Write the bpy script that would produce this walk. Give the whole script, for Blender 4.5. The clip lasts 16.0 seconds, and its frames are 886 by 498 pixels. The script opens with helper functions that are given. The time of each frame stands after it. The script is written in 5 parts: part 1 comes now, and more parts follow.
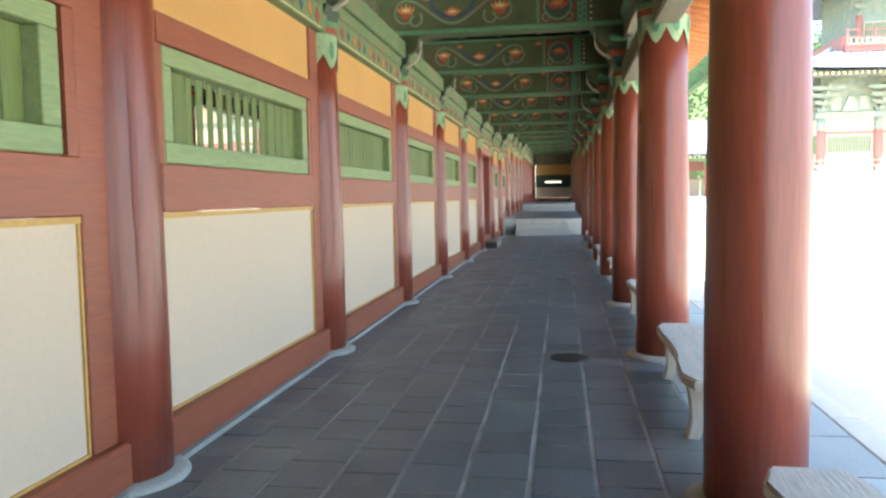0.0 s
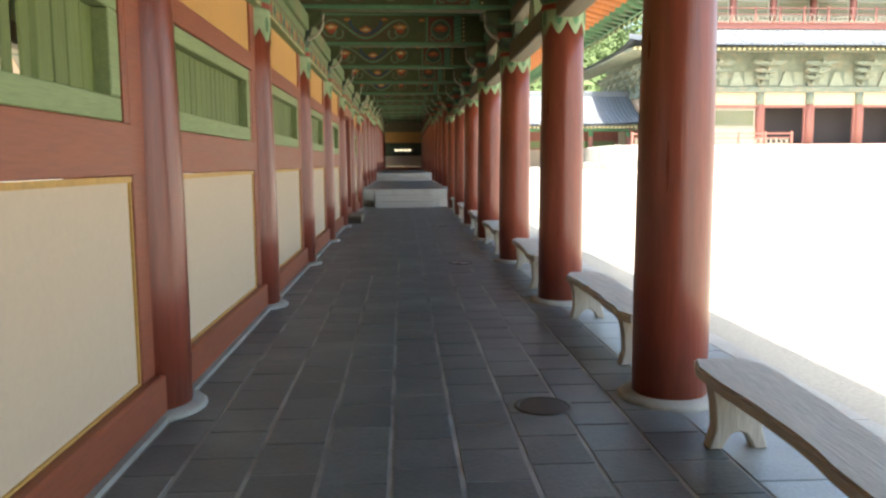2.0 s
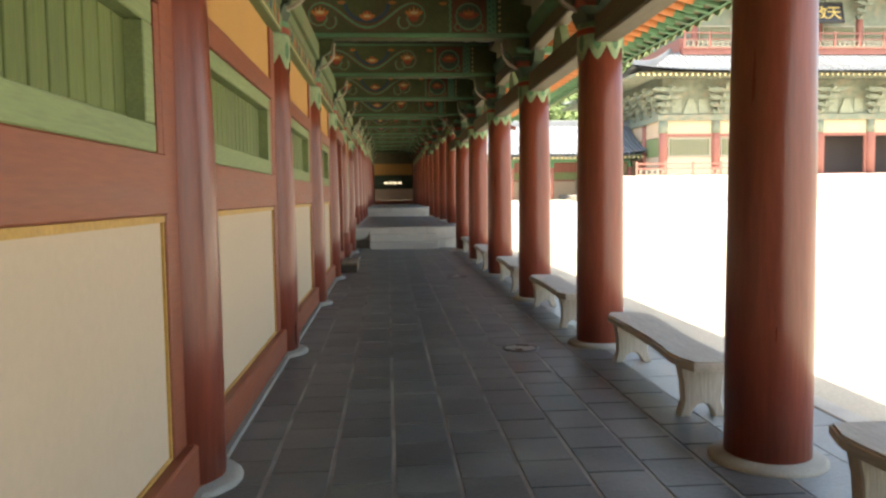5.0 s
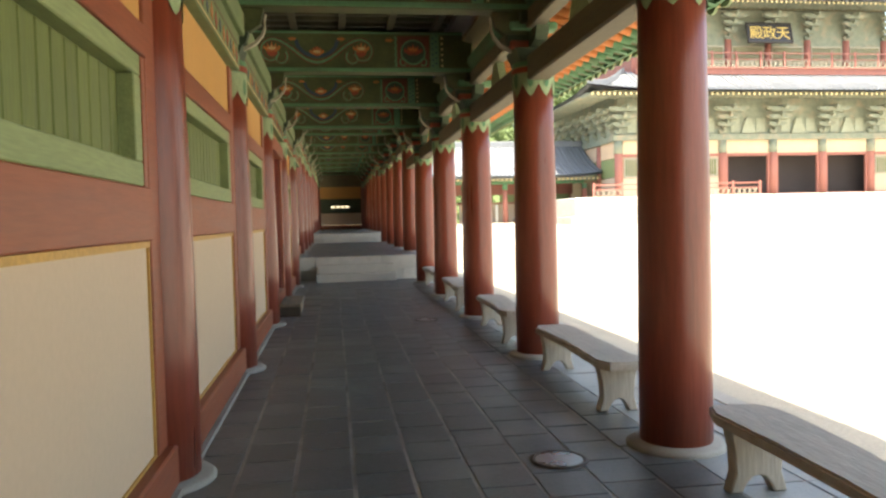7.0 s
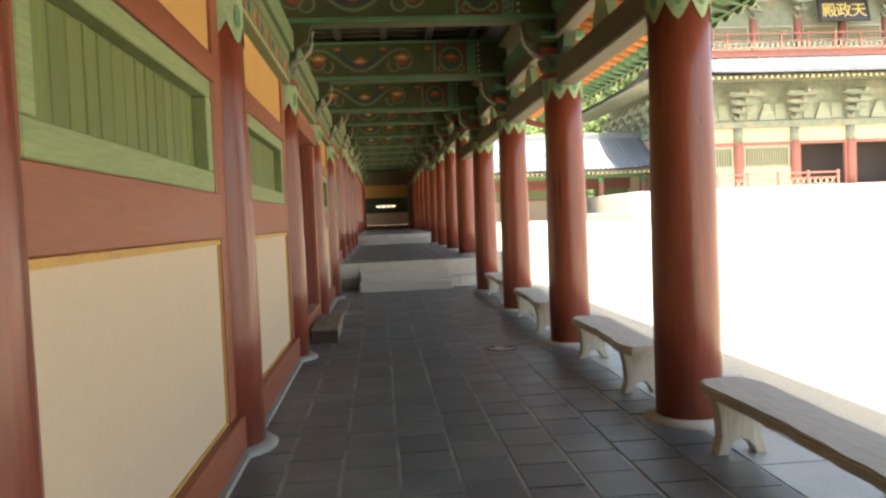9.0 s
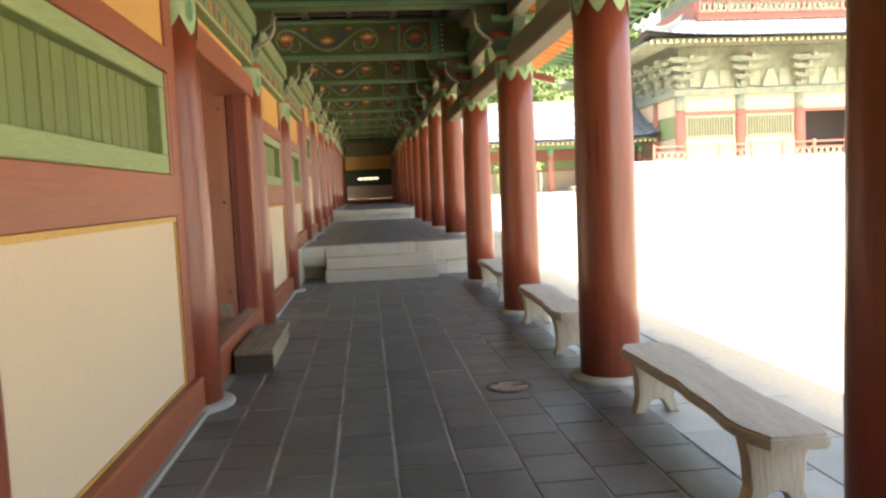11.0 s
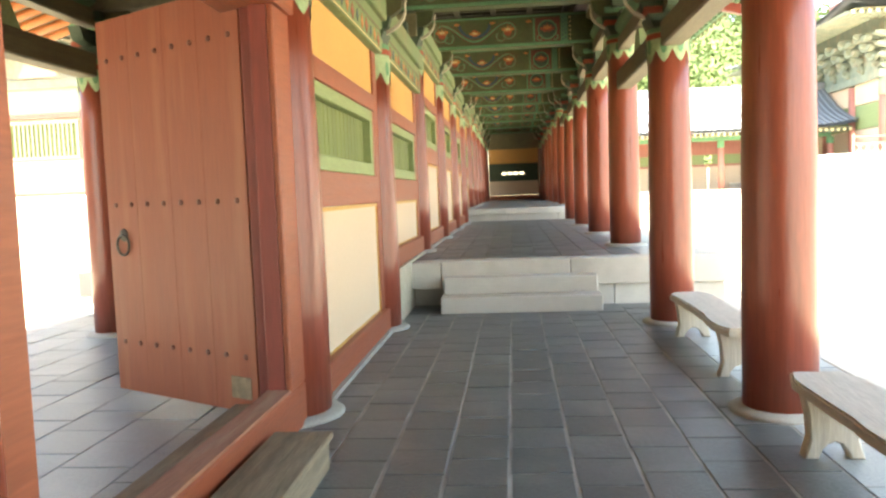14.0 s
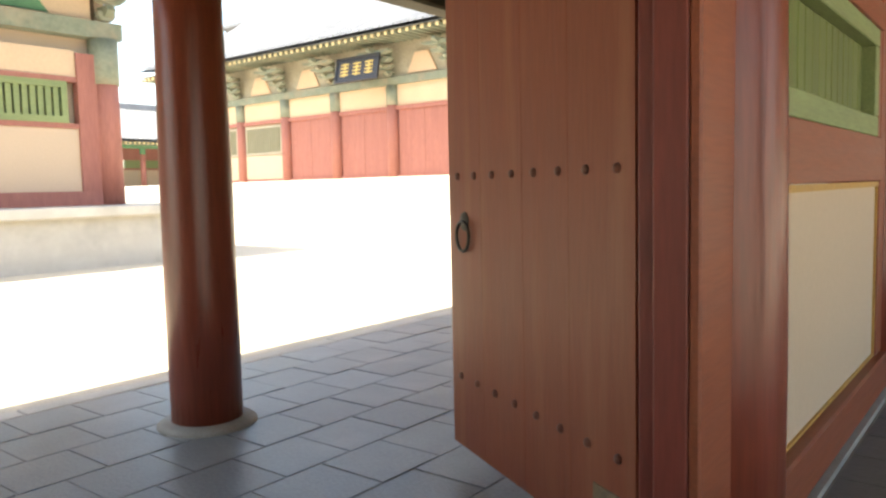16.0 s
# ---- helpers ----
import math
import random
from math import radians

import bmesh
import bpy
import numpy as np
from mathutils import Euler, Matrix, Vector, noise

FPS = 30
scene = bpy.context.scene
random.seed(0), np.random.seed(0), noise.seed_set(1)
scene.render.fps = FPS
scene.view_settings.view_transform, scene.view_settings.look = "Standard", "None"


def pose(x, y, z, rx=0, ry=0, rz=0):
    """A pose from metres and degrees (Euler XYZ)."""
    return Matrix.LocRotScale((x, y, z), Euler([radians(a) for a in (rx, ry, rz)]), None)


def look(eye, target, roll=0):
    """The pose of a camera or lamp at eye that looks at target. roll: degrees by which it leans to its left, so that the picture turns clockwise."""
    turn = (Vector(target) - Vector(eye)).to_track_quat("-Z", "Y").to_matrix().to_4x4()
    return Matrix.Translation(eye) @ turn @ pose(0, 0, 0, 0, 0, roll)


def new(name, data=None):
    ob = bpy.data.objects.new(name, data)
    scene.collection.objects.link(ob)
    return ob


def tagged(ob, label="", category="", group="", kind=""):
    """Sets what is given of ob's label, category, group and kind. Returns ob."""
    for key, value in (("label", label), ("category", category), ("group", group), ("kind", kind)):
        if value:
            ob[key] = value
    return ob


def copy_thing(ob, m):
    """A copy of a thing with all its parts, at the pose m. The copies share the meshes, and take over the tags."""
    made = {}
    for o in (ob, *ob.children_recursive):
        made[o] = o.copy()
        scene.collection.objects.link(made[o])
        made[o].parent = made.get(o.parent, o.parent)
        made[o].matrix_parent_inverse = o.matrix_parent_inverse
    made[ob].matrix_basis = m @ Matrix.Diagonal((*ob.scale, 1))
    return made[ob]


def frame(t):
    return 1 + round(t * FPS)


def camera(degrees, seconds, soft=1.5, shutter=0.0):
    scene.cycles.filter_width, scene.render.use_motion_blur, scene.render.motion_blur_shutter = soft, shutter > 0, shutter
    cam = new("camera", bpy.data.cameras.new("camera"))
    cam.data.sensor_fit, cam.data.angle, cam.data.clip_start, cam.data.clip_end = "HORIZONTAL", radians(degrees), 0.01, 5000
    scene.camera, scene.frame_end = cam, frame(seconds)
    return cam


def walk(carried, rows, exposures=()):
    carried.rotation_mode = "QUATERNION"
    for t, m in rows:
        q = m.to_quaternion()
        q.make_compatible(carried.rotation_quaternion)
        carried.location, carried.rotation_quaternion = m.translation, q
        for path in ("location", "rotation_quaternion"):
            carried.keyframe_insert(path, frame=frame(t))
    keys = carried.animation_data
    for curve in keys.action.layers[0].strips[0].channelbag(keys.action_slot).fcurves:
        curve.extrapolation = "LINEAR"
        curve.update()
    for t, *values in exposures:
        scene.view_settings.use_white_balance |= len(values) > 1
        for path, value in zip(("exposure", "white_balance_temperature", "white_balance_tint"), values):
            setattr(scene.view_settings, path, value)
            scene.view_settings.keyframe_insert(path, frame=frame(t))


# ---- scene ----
cam = camera(61.03, 16.0, soft=2.5)
# seconds, x, y, z, yaw, pitch, roll
ROWS = [
    (0.0, 0.111, -3.348, 1.529, 9.00, -3.96, 1.01),
    (0.5, -0.140, -2.759, 1.526, 2.05, -4.43, -0.45),
    (1.0, -0.350, -2.155, 1.533, 0.09, -4.56, -1.64),
    (1.5, -0.546, -1.508, 1.539, -5.89, -4.06, -0.08),
    (2.0, -0.697, -0.840, 1.526, -3.04, -6.49, 0.33),
    (2.5, -0.840, -0.184, 1.548, -6.88, -6.17, -0.18),
    (3.0, -0.903, 0.472, 1.513, -6.10, -6.25, -0.85),
    (3.5, -0.998, 1.187, 1.545, -10.23, -3.89, 0.65),
    (4.0, -1.081, 1.883, 1.558, -3.97, -1.13, 2.11),
    (4.2, -1.105, 2.114, 1.544, -2.63, -2.39, 0.78),
    (6.3, -1.171, 5.153, 1.534, -7.49, -4.51, 0.74),
    (6.5, -1.188, 5.410, 1.533, -7.05, -3.54, 0.81),
    (7.0, -1.208, 6.049, 1.546, -8.28, -2.25, 1.34),
    (7.5, -1.209, 6.712, 1.537, -5.67, -4.92, 0.02),
    (8.0, -1.231, 7.421, 1.504, -8.20, -5.19, 1.32),
    (8.5, -1.206, 8.149, 1.552, -4.50, -4.06, 0.77),
    (8.7, -1.202, 8.443, 1.532, -4.85, -2.34, 2.35),
    (10.8, -0.896, 11.555, 1.543, -4.32, -2.00, 1.49),
    (11.0, -0.871, 11.812, 1.557, -5.81, -4.37, 2.55),
    (11.5, -0.844, 12.518, 1.544, -2.74, -4.74, 2.47),
    (12.0, -0.812, 13.244, 1.541, -5.02, -7.67, 2.68),
    (12.5, -0.733, 13.952, 1.549, -3.32, -5.48, 2.03),
    (13.0, -0.656, 14.622, 1.549, -2.85, -2.55, 1.84),
    (13.5, -0.662, 15.298, 1.537, 0.76, -1.76, 1.90),
    (14.0, -0.714, 15.978, 1.535, 5.31, -4.18, 2.16),
    (14.5, -0.712, 16.622, 1.552, 7.77, -3.71, 2.01),
    (15.0, -0.856, 17.264, 1.534, 16.63, -4.51, 2.48),
    (15.5, -1.070, 17.806, 1.470, 23.95, -5.50, 1.15),
    (16.0, -1.370, 18.330, 1.488, 38.15, -4.65, 1.30),
]
EXPOSURES = [(0.0, 3.0, 5850, -2), (0.5, 2.88, 6000, 1), (1.0, 2.85, 6150, 1), (1.5, 2.36, 6550, 3), (2.5, 2.4, 6750, 2), (3.0, 2.35, 6850, 2), (3.5, 2.27, 7050, 2), (4.0, 2.07, 7150, 4), (4.2, 2.25, 7250, 4), 
             (7.0, 2.21, 7450, 5), (8.5, 2.31, 7550, 5), 
             (11.0, 2.7, 7850, 5), (12.0, 2.9, 7750, 7), (13.0, 2.8, 7650, 1), (13.5, 2.75, 7650, 5), (14.0, 3.47, 7650, 2), (15.0, 3.4, 7650, 6), (15.5, 3.15, 7650, 6), (16.0, 2.2, 7550, 6)]
walk(cam, [(t, pose(x, y, z, 90 + pitch, roll, yaw)) for t, x, y, z, yaw, pitch, roll in ROWS], EXPOSURES)

# ---- daylight ----
SUN_EL, SUN_AZ = 71.0, 172.0  # azimuth clockwise from +y
world = bpy.data.worlds.new("world")
scene.world = world
world.use_nodes = True
wn = world.node_tree.nodes
sky = wn.new("ShaderNodeTexSky")
sky.sky_type, sky.sun_disc = "NISHITA", False
sky.sun_elevation, sky.sun_rotation = radians(SUN_EL), radians(SUN_AZ)
sky.air_density, sky.dust_density = 1.0, 2.5
world.node_tree.links.new(sky.outputs[0], wn["Background"].inputs[0])
wn["Background"].inputs[1].default_value = 0.15
sun_data = bpy.data.lights.new("sun", "SUN")
sun_data.energy, sun_data.angle, sun_data.color = 3.6, radians(0.6), (1.0, 0.95, 0.87)
sun = new("sun", sun_data)
sd = Vector((math.sin(radians(SUN_AZ)) * math.cos(radians(SUN_EL)), math.cos(radians(SUN_AZ)) * math.cos(radians(SUN_EL)), math.sin(radians(SUN_EL))))
sun.matrix_world = look(sd * 60, (0, 0, 0))


# ---- materials ----
def material(name, base, second=None, rough=0.6, scale=3.0, fine=40.0, bump=0.15, spread=0.5, stretch=(1, 1, 1), vary=0.0, metal=0.0, coat=0.0, dirt=None, mottle=1.0):
    """Painted or raw surface: two colours mixed by coarse noise, fine grain, bump, and a random shade for each piece."""
    m = bpy.data.materials.new(name)
    m.use_nodes = True
    nt = m.node_tree
    n, l = nt.nodes, nt.links
    bsdf = n["Principled BSDF"]
    bsdf.inputs["Roughness"].default_value, bsdf.inputs["Metallic"].default_value = rough, metal
    bsdf.inputs["Coat Weight"].default_value = coat
    co = n.new("ShaderNodeTexCoord")
    mp = n.new("ShaderNodeMapping")
    mp.inputs["Scale"].default_value = stretch
    l.new(co.outputs["Object"], mp.inputs[0])
    info = n.new("ShaderNodeObjectInfo")
    off = n.new("ShaderNodeVectorMath")
    off.operation = "SCALE"
    off.inputs["Scale"].default_value = 37.0
    comb = n.new("ShaderNodeCombineXYZ")
    for i in range(3):
        l.new(info.outputs["Random"], comb.inputs[i])
    l.new(comb.outputs[0], off.inputs[0])
    l.new(off.outputs[0], mp.inputs["Location"])
    a = n.new("ShaderNodeTexNoise")
    a.inputs["Scale"].default_value, a.inputs["Detail"].default_value = scale, 6
    b = n.new("ShaderNodeTexNoise")
    b.inputs["Scale"].default_value, b.inputs["Detail"].default_value = fine, 4
    l.new(mp.outputs[0], a.inputs["Vector"])
    l.new(mp.outputs[0], b.inputs["Vector"])
    ramp = n.new("ShaderNodeValToRGB")
    ramp.color_ramp.elements[0].position, ramp.color_ramp.elements[1].position = 0.5 - spread / 2, 0.5 + spread / 2
    second = second or tuple(c * 0.8 for c in base)
    ramp.color_ramp.elements[0].color, ramp.color_ramp.elements[1].color = (*second, 1), (*base, 1)
    l.new(a.outputs[0], ramp.inputs[0])
    grain = n.new("ShaderNodeMapRange")
    grain.inputs["From Min"].default_value, grain.inputs["From Max"].default_value = 0.3, 0.7
    grain.inputs["To Min"].default_value, grain.inputs["To Max"].default_value = 1 - 0.14 * mottle, 1 + 0.1 * mottle
    l.new(b.outputs[0], grain.inputs[0])
    mul = n.new("ShaderNodeMixRGB")
    mul.blend_type = "MULTIPLY"
    mul.inputs[0].default_value = 1
    l.new(ramp.outputs[0], mul.inputs[1])
    l.new(grain.outputs[0], mul.inputs[2])
    out = mul.outputs[0]
    if dirt:
        d = n.new("ShaderNodeTexNoise")
        d.inputs["Scale"].default_value, d.inputs["Detail"].default_value = 1.3, 8
        l.new(mp.outputs[0], d.inputs["Vector"])
        dr = n.new("ShaderNodeMapRange")
        dr.inputs["From Min"].default_value, dr.inputs["From Max"].default_value = 0.52, 0.75
        dr.inputs["To Max"].default_value = 0.7
        l.new(d.outputs[0], dr.inputs[0])
        dm = n.new("ShaderNodeMixRGB")
        dm.inputs[2].default_value = (*dirt, 1)
        l.new(dr.outputs[0], dm.inputs[0])
        l.new(out, dm.inputs[1])
        out = dm.outputs[0]
    if vary:
        hs = n.new("ShaderNodeHueSaturation")
        vr = n.new("ShaderNodeMapRange")
        geo = n.new("ShaderNodeNewGeometry")
        add = n.new("ShaderNodeMath")
        add.operation = "ADD"
        fr = n.new("ShaderNodeMath")
        fr.operation = "FRACT"
        l.new(info.outputs["Random"], add.inputs[0])
        l.new(geo.outputs["Random Per Island"], add.inputs[1])
        l.new(add.outputs[0], fr.inputs[0])
        l.new(fr.outputs[0], vr.inputs[0])
        vr.inputs["To Min"].default_value, vr.inputs["To Max"].default_value = 1 - vary, 1 + vary
        l.new(vr.outputs[0], hs.inputs["Value"])
        l.new(out, hs.inputs["Color"])
        out = hs.outputs[0]
    l.new(out, bsdf.inputs["Base Color"])
    rr = n.new("ShaderNodeMapRange")
    rr.inputs["To Min"].default_value, rr.inputs["To Max"].default_value = max(rough - 0.12, 0.05), min(rough + 0.12, 1)
    l.new(a.outputs[0], rr.inputs[0])
    l.new(rr.outputs[0], bsdf.inputs["Roughness"])
    if bump:
        bp = n.new("ShaderNodeBump")
        bp.inputs["Strength"].default_value, bp.inputs["Distance"].default_value = bump, 0.01
        l.new(b.outputs[0], bp.inputs["Height"])
        l.new(bp.outputs[0], bsdf.inputs["Normal"])
    return m


GRAIN = (6, 6, 0.5)
GRAIN_Y = (6, 0.5, 6)
RED = material("red_paint_column", (0.255, 0.058, 0.030), (0.165, 0.035, 0.020), rough=0.32, scale=1.6, fine=9, stretch=GRAIN, bump=0.12)
RED_WALL = material("red_paint_timber", (0.295, 0.078, 0.032), (0.22, 0.053, 0.023), rough=0.5, scale=1.4, fine=10, stretch=GRAIN_Y, bump=0.15)
RED_DOOR = material("red_paint_door", (0.275, 0.073, 0.035), (0.235, 0.060, 0.030), rough=0.5, scale=1.2, fine=9, stretch=GRAIN, bump=0.15, mottle=0.6, dirt=(0.33, 0.12, 0.06))
RED_DARK = material("red_brown_paint_and_shade", (0.22, 0.042, 0.028), (0.17, 0.034, 0.024), rough=0.5, scale=2, fine=10, stretch=GRAIN)
CREAM = material("cream_plaster", (0.605, 0.46, 0.325), (0.56, 0.42, 0.295), rough=0.85, scale=0.7, fine=25, bump=0.03, spread=0.9, mottle=0.2)
OCHRE = material("ochre_plaster", (0.57, 0.31, 0.095), (0.50, 0.265, 0.08), rough=0.85, scale=1.2, fine=25, mottle=0.25, bump=0.06)
GOLD = material("ochre_trim_paint", (0.56, 0.32, 0.08), (0.46, 0.25, 0.06), rough=0.6, scale=4)
GREEN = material("pale_green_frame", (0.26, 0.305, 0.13), (0.20, 0.245, 0.10), rough=0.65, scale=2.2, fine=14, stretch=GRAIN_Y, bump=0.15)
GREEN_SLAT = material("green_slat_paint", (0.145, 0.175, 0.045), (0.112, 0.14, 0.035), rough=0.65, scale=2.2, fine=14, stretch=GRAIN, vary=0.12)
TEAL = material("verdigris_paint", (0.12, 0.27, 0.135), (0.08, 0.19, 0.095), rough=0.7, scale=3, fine=25, dirt=(0.12, 0.13, 0.08))
TEAL_LIGHT = material("light_verdigris_paint", (0.33, 0.41, 0.23), (0.24, 0.32, 0.17), rough=0.7, scale=4, fine=25)
DEEP = material("dark_green_paint", (0.055, 0.085, 0.045), (0.035, 0.05, 0.03), rough=0.75, scale=3, fine=25)
CEILING_BOARD = material("dark_ceiling_board", (0.075, 0.07, 0.04), (0.045, 0.042, 0.025), rough=0.8, scale=2, fine=14, stretch=GRAIN_Y)
# red of the outlying buildings, paled by haze put into the colour
RED_HAZED = material("hazed_red_paint", (0.40, 0.155, 0.115), (0.33, 0.12, 0.09), rough=0.65, scale=1.0, fine=8, stretch=GRAIN)
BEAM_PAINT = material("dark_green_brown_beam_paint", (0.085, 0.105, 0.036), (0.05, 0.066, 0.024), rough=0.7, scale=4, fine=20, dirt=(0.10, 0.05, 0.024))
PLATE_PAINT = material("dusty_green_plate_paint", (0.18, 0.235, 0.10), (0.12, 0.165, 0.07), rough=0.75, scale=3, fine=20, dirt=(0.25, 0.19, 0.09))
OLIVE = material("olive_brown_paint", (0.17, 0.15, 0.075), (0.115, 0.10, 0.055), rough=0.75, scale=3, fine=25)
ORANGE = material("orange_paint", (0.56, 0.19, 0.045), (0.42, 0.13, 0.035), rough=0.65, scale=5)
SCARLET = material("brick_red_motif", (0.33, 0.065, 0.03), (0.23, 0.045, 0.022), rough=0.7, scale=5)
INDIGO = material("ink_blue_motif", (0.045, 0.075, 0.12), (0.03, 0.05, 0.07), rough=0.7, scale=5)
PALE = material("cream_motif", (0.66, 0.52, 0.26), rough=0.7, scale=5)
BEAM_WOOD = material("weathered_beam", (0.17, 0.145, 0.09), (0.11, 0.095, 0.06), rough=0.8, scale=2, fine=14, stretch=GRAIN_Y, bump=0.3)
BENCH_LEG = material("grey_weathered_wood_leg", (0.47, 0.42, 0.345), (0.34, 0.30, 0.245), rough=0.75, scale=2.5, fine=10, stretch=(7, 7, 0.7), bump=0.4, spread=0.6)
BENCH_WOOD = material("grey_weathered_wood", (0.50, 0.455, 0.385), (0.37, 0.33, 0.275), rough=0.7, scale=2.5, fine=12, stretch=(7, 0.7, 7), bump=0.5, spread=0.6)
STEP_WOOD = material("brown_weathered_wood", (0.30, 0.235, 0.155), (0.15, 0.115, 0.075), rough=0.75, scale=2.5, fine=12, stretch=(7, 0.7, 7), bump=0.5)
TILE = material("dark_brick_tile", (0.135, 0.146, 0.148), (0.088, 0.097, 0.100), rough=0.40, scale=4, fine=45, bump=0.35, vary=0.14, dirt=(0.20, 0.215, 0.205))
SLAB = material("grey_paving_slab", (0.30, 0.32, 0.315), (0.21, 0.225, 0.225), rough=0.36, scale=2.5, fine=50, bump=0.3, vary=0.12, dirt=(0.37, 0.375, 0.36))
PALE_GREEN = material("pale_grey_green", (0.36, 0.37, 0.27), (0.29, 0.30, 0.215), rough=0.8, scale=2, fine=12)
# bracket green of the halls, greyed to hold the haze in its colour
HAZED_GREEN = material("hazed_green_timber", (0.27, 0.285, 0.21), (0.18, 0.20, 0.145), rough=0.8, scale=2.5, fine=12, dirt=(0.40, 0.30, 0.20))
PEACH = material("peach_plaster", (0.70, 0.50, 0.33), (0.62, 0.44, 0.29), rough=0.85, scale=1.2, fine=12, mottle=0.3)
SCROLL = material("dull_brown_red_scroll", (0.17, 0.05, 0.025), (0.10, 0.035, 0.02), rough=0.7, scale=5)
WHITEWASH = material("old_whitewash", (0.44, 0.39, 0.29), (0.37, 0.33, 0.245), rough=0.85, scale=1.5, fine=12)
MORTAR = material("lime_mortar", (0.42, 0.41, 0.38), (0.2, 0.195, 0.185), rough=0.9, scale=2.0, fine=60, bump=0.4, spread=0.35)
GRANITE = material("pale_granite", (0.56, 0.53, 0.47), (0.47, 0.44, 0.39), rough=0.8, scale=3, fine=120, bump=0.2, dirt=(0.36, 0.33, 0.28), vary=0.06)
PLINTH = material("grey_plinth_stone", (0.40, 0.38, 0.335), (0.29, 0.275, 0.24), rough=0.8, scale=3, fine=90, bump=0.25, dirt=(0.24, 0.225, 0.20))
THRESHOLD_PAINT = material("worn_red_threshold", (0.34, 0.17, 0.105), (0.25, 0.095, 0.06), rough=0.65, scale=3, fine=12, stretch=(7, 0.7, 7), bump=0.3, dirt=(0.42, 0.33, 0.24))
END_SHADE = material("shaded_end_wood", (0.085, 0.062, 0.042), (0.05, 0.037, 0.026), rough=0.8, scale=6, fine=40, bump=0.4)
SAND = material("bright_sand", (0.52, 0.475, 0.385), (0.45, 0.41, 0.33), rough=0.95, scale=0.35, fine=30, bump=0.3)
IRON = material("dark_iron", (0.10, 0.085, 0.07), (0.05, 0.045, 0.04), rough=0.45, metal=0.8, scale=12)
STUD = material("painted_iron_stud", (0.20, 0.07, 0.045), (0.13, 0.05, 0.035), rough=0.45, scale=12)
STEEL = material("worn_steel_cover", (0.33, 0.34, 0.35), (0.22, 0.225, 0.23), rough=0.28, metal=0.6, scale=6)
ROOF = material("grey_roof_tile", (0.19, 0.20, 0.22), (0.14, 0.15, 0.165), rough=0.6, scale=1.2, fine=18, vary=0.1)
DARKNESS = material("interior_shade_colour", (0.06, 0.045, 0.04), rough=0.9)
FOLIAGE = material("hill_foliage", (0.13, 0.175, 0.055), (0.085, 0.125, 0.04), rough=0.8, scale=0.5, fine=6, vary=0.18)
BLACK = material("black_lacquer", (0.03, 0.028, 0.03), rough=0.4)
GILT = material("gilt_letter", (0.75, 0.52, 0.14), rough=0.5)


# ---- mesh helpers ----
def box(bm, x0, x1, y0, y1, z0, z1):
    vs = [bm.verts.new((x, y, z)) for z in (z0, z1) for x, y in ((x0, y0), (x1, y0), (x1, y1), (x0, y1))]
    for f in ((3, 2, 1, 0), (4, 5, 6, 7), (0, 1, 5, 4), (1, 2, 6, 5), (2, 3, 7, 6), (3, 0, 4, 7)):
        bm.faces.new([vs[i] for i in f])
    return bm


def boxed(x0, x1, y0, y1, z0, z1, bevel=0.0):
    bm = box(bmesh.new(), x0, x1, y0, y1, z0, z1)
    if bevel:
        bmesh.ops.bevel(bm, geom=list(bm.edges), offset=bevel, segments=1, affect="EDGES", clamp_overlap=True)
    return bm


def lathe(profile, seg=24, cx=0.0, cy=0.0, cap=True):
    """Turned solid from (radius, z) pairs, bottom to top."""
    bm = bmesh.new()
    rings = [[bm.verts.new((cx + r * math.cos(2 * math.pi * i / seg), cy + r * math.sin(2 * math.pi * i / seg), z)) for i in range(seg)] for r, z in profile]
    for a, b in zip(rings, rings[1:]):
        for i in range(seg):
            bm.faces.new((a[i], a[(i + 1) % seg], b[(i + 1) % seg], b[i]))
    if cap:
        bm.faces.new(rings[0][::-1])
        bm.faces.new(rings[-1])
    return bm


def prism(points, axis, a, b):
    """Polygon extruded from a to b along axis: 'x' takes (y, z), 'y' takes (x, z), 'z' takes (x, y)."""
    bm = bmesh.new()
    put = {"x": lambda p, w: (w, p[0], p[1]), "y": lambda p, w: (p[0], w, p[1]), "z": lambda p, w: (p[0], p[1], w)}[axis]
    lo, hi = [bm.verts.new(put(p, a)) for p in points], [bm.verts.new(put(p, b)) for p in points]
    n = len(points)
    for i in range(n):
        bm.faces.new((lo[i], lo[(i + 1) % n], hi[(i + 1) % n], hi[i]))
    bm.faces.new(lo[::-1])
    bm.faces.new(hi)
    bmesh.ops.recalc_face_normals(bm, faces=list(bm.faces))
    return bm


def merge(*bms):
    out = bms[0]
    for b in bms[1:]:
        me = bpy.data.meshes.new("tmp")
        b.to_mesh(me)
        out.from_mesh(me)
        bpy.data.meshes.remove(me)
        b.free()
    return out


def mesh_of(name, bm, mat, smooth=False):
    me = bpy.data.meshes.new(name)
    bm.to_mesh(me)
    bm.free()
    me.materials.append(mat)
    if smooth:
        for p in me.polygons:
            p.use_smooth = len(p.vertices) == 4
    return me


def part(name, bm, mat, parent=None, label="", smooth=False):
    ob = new(name, mesh_of(name, bm, mat, smooth))
    ob.parent = parent
    return tagged(ob, label)


def piece(name, me, parent, loc=(0, 0, 0), rz=0.0):
    """A further object on shared mesh data."""
    ob = new(name, me)
    ob.parent, ob.location, ob.rotation_euler = parent, loc, (0, 0, rz)
    return ob


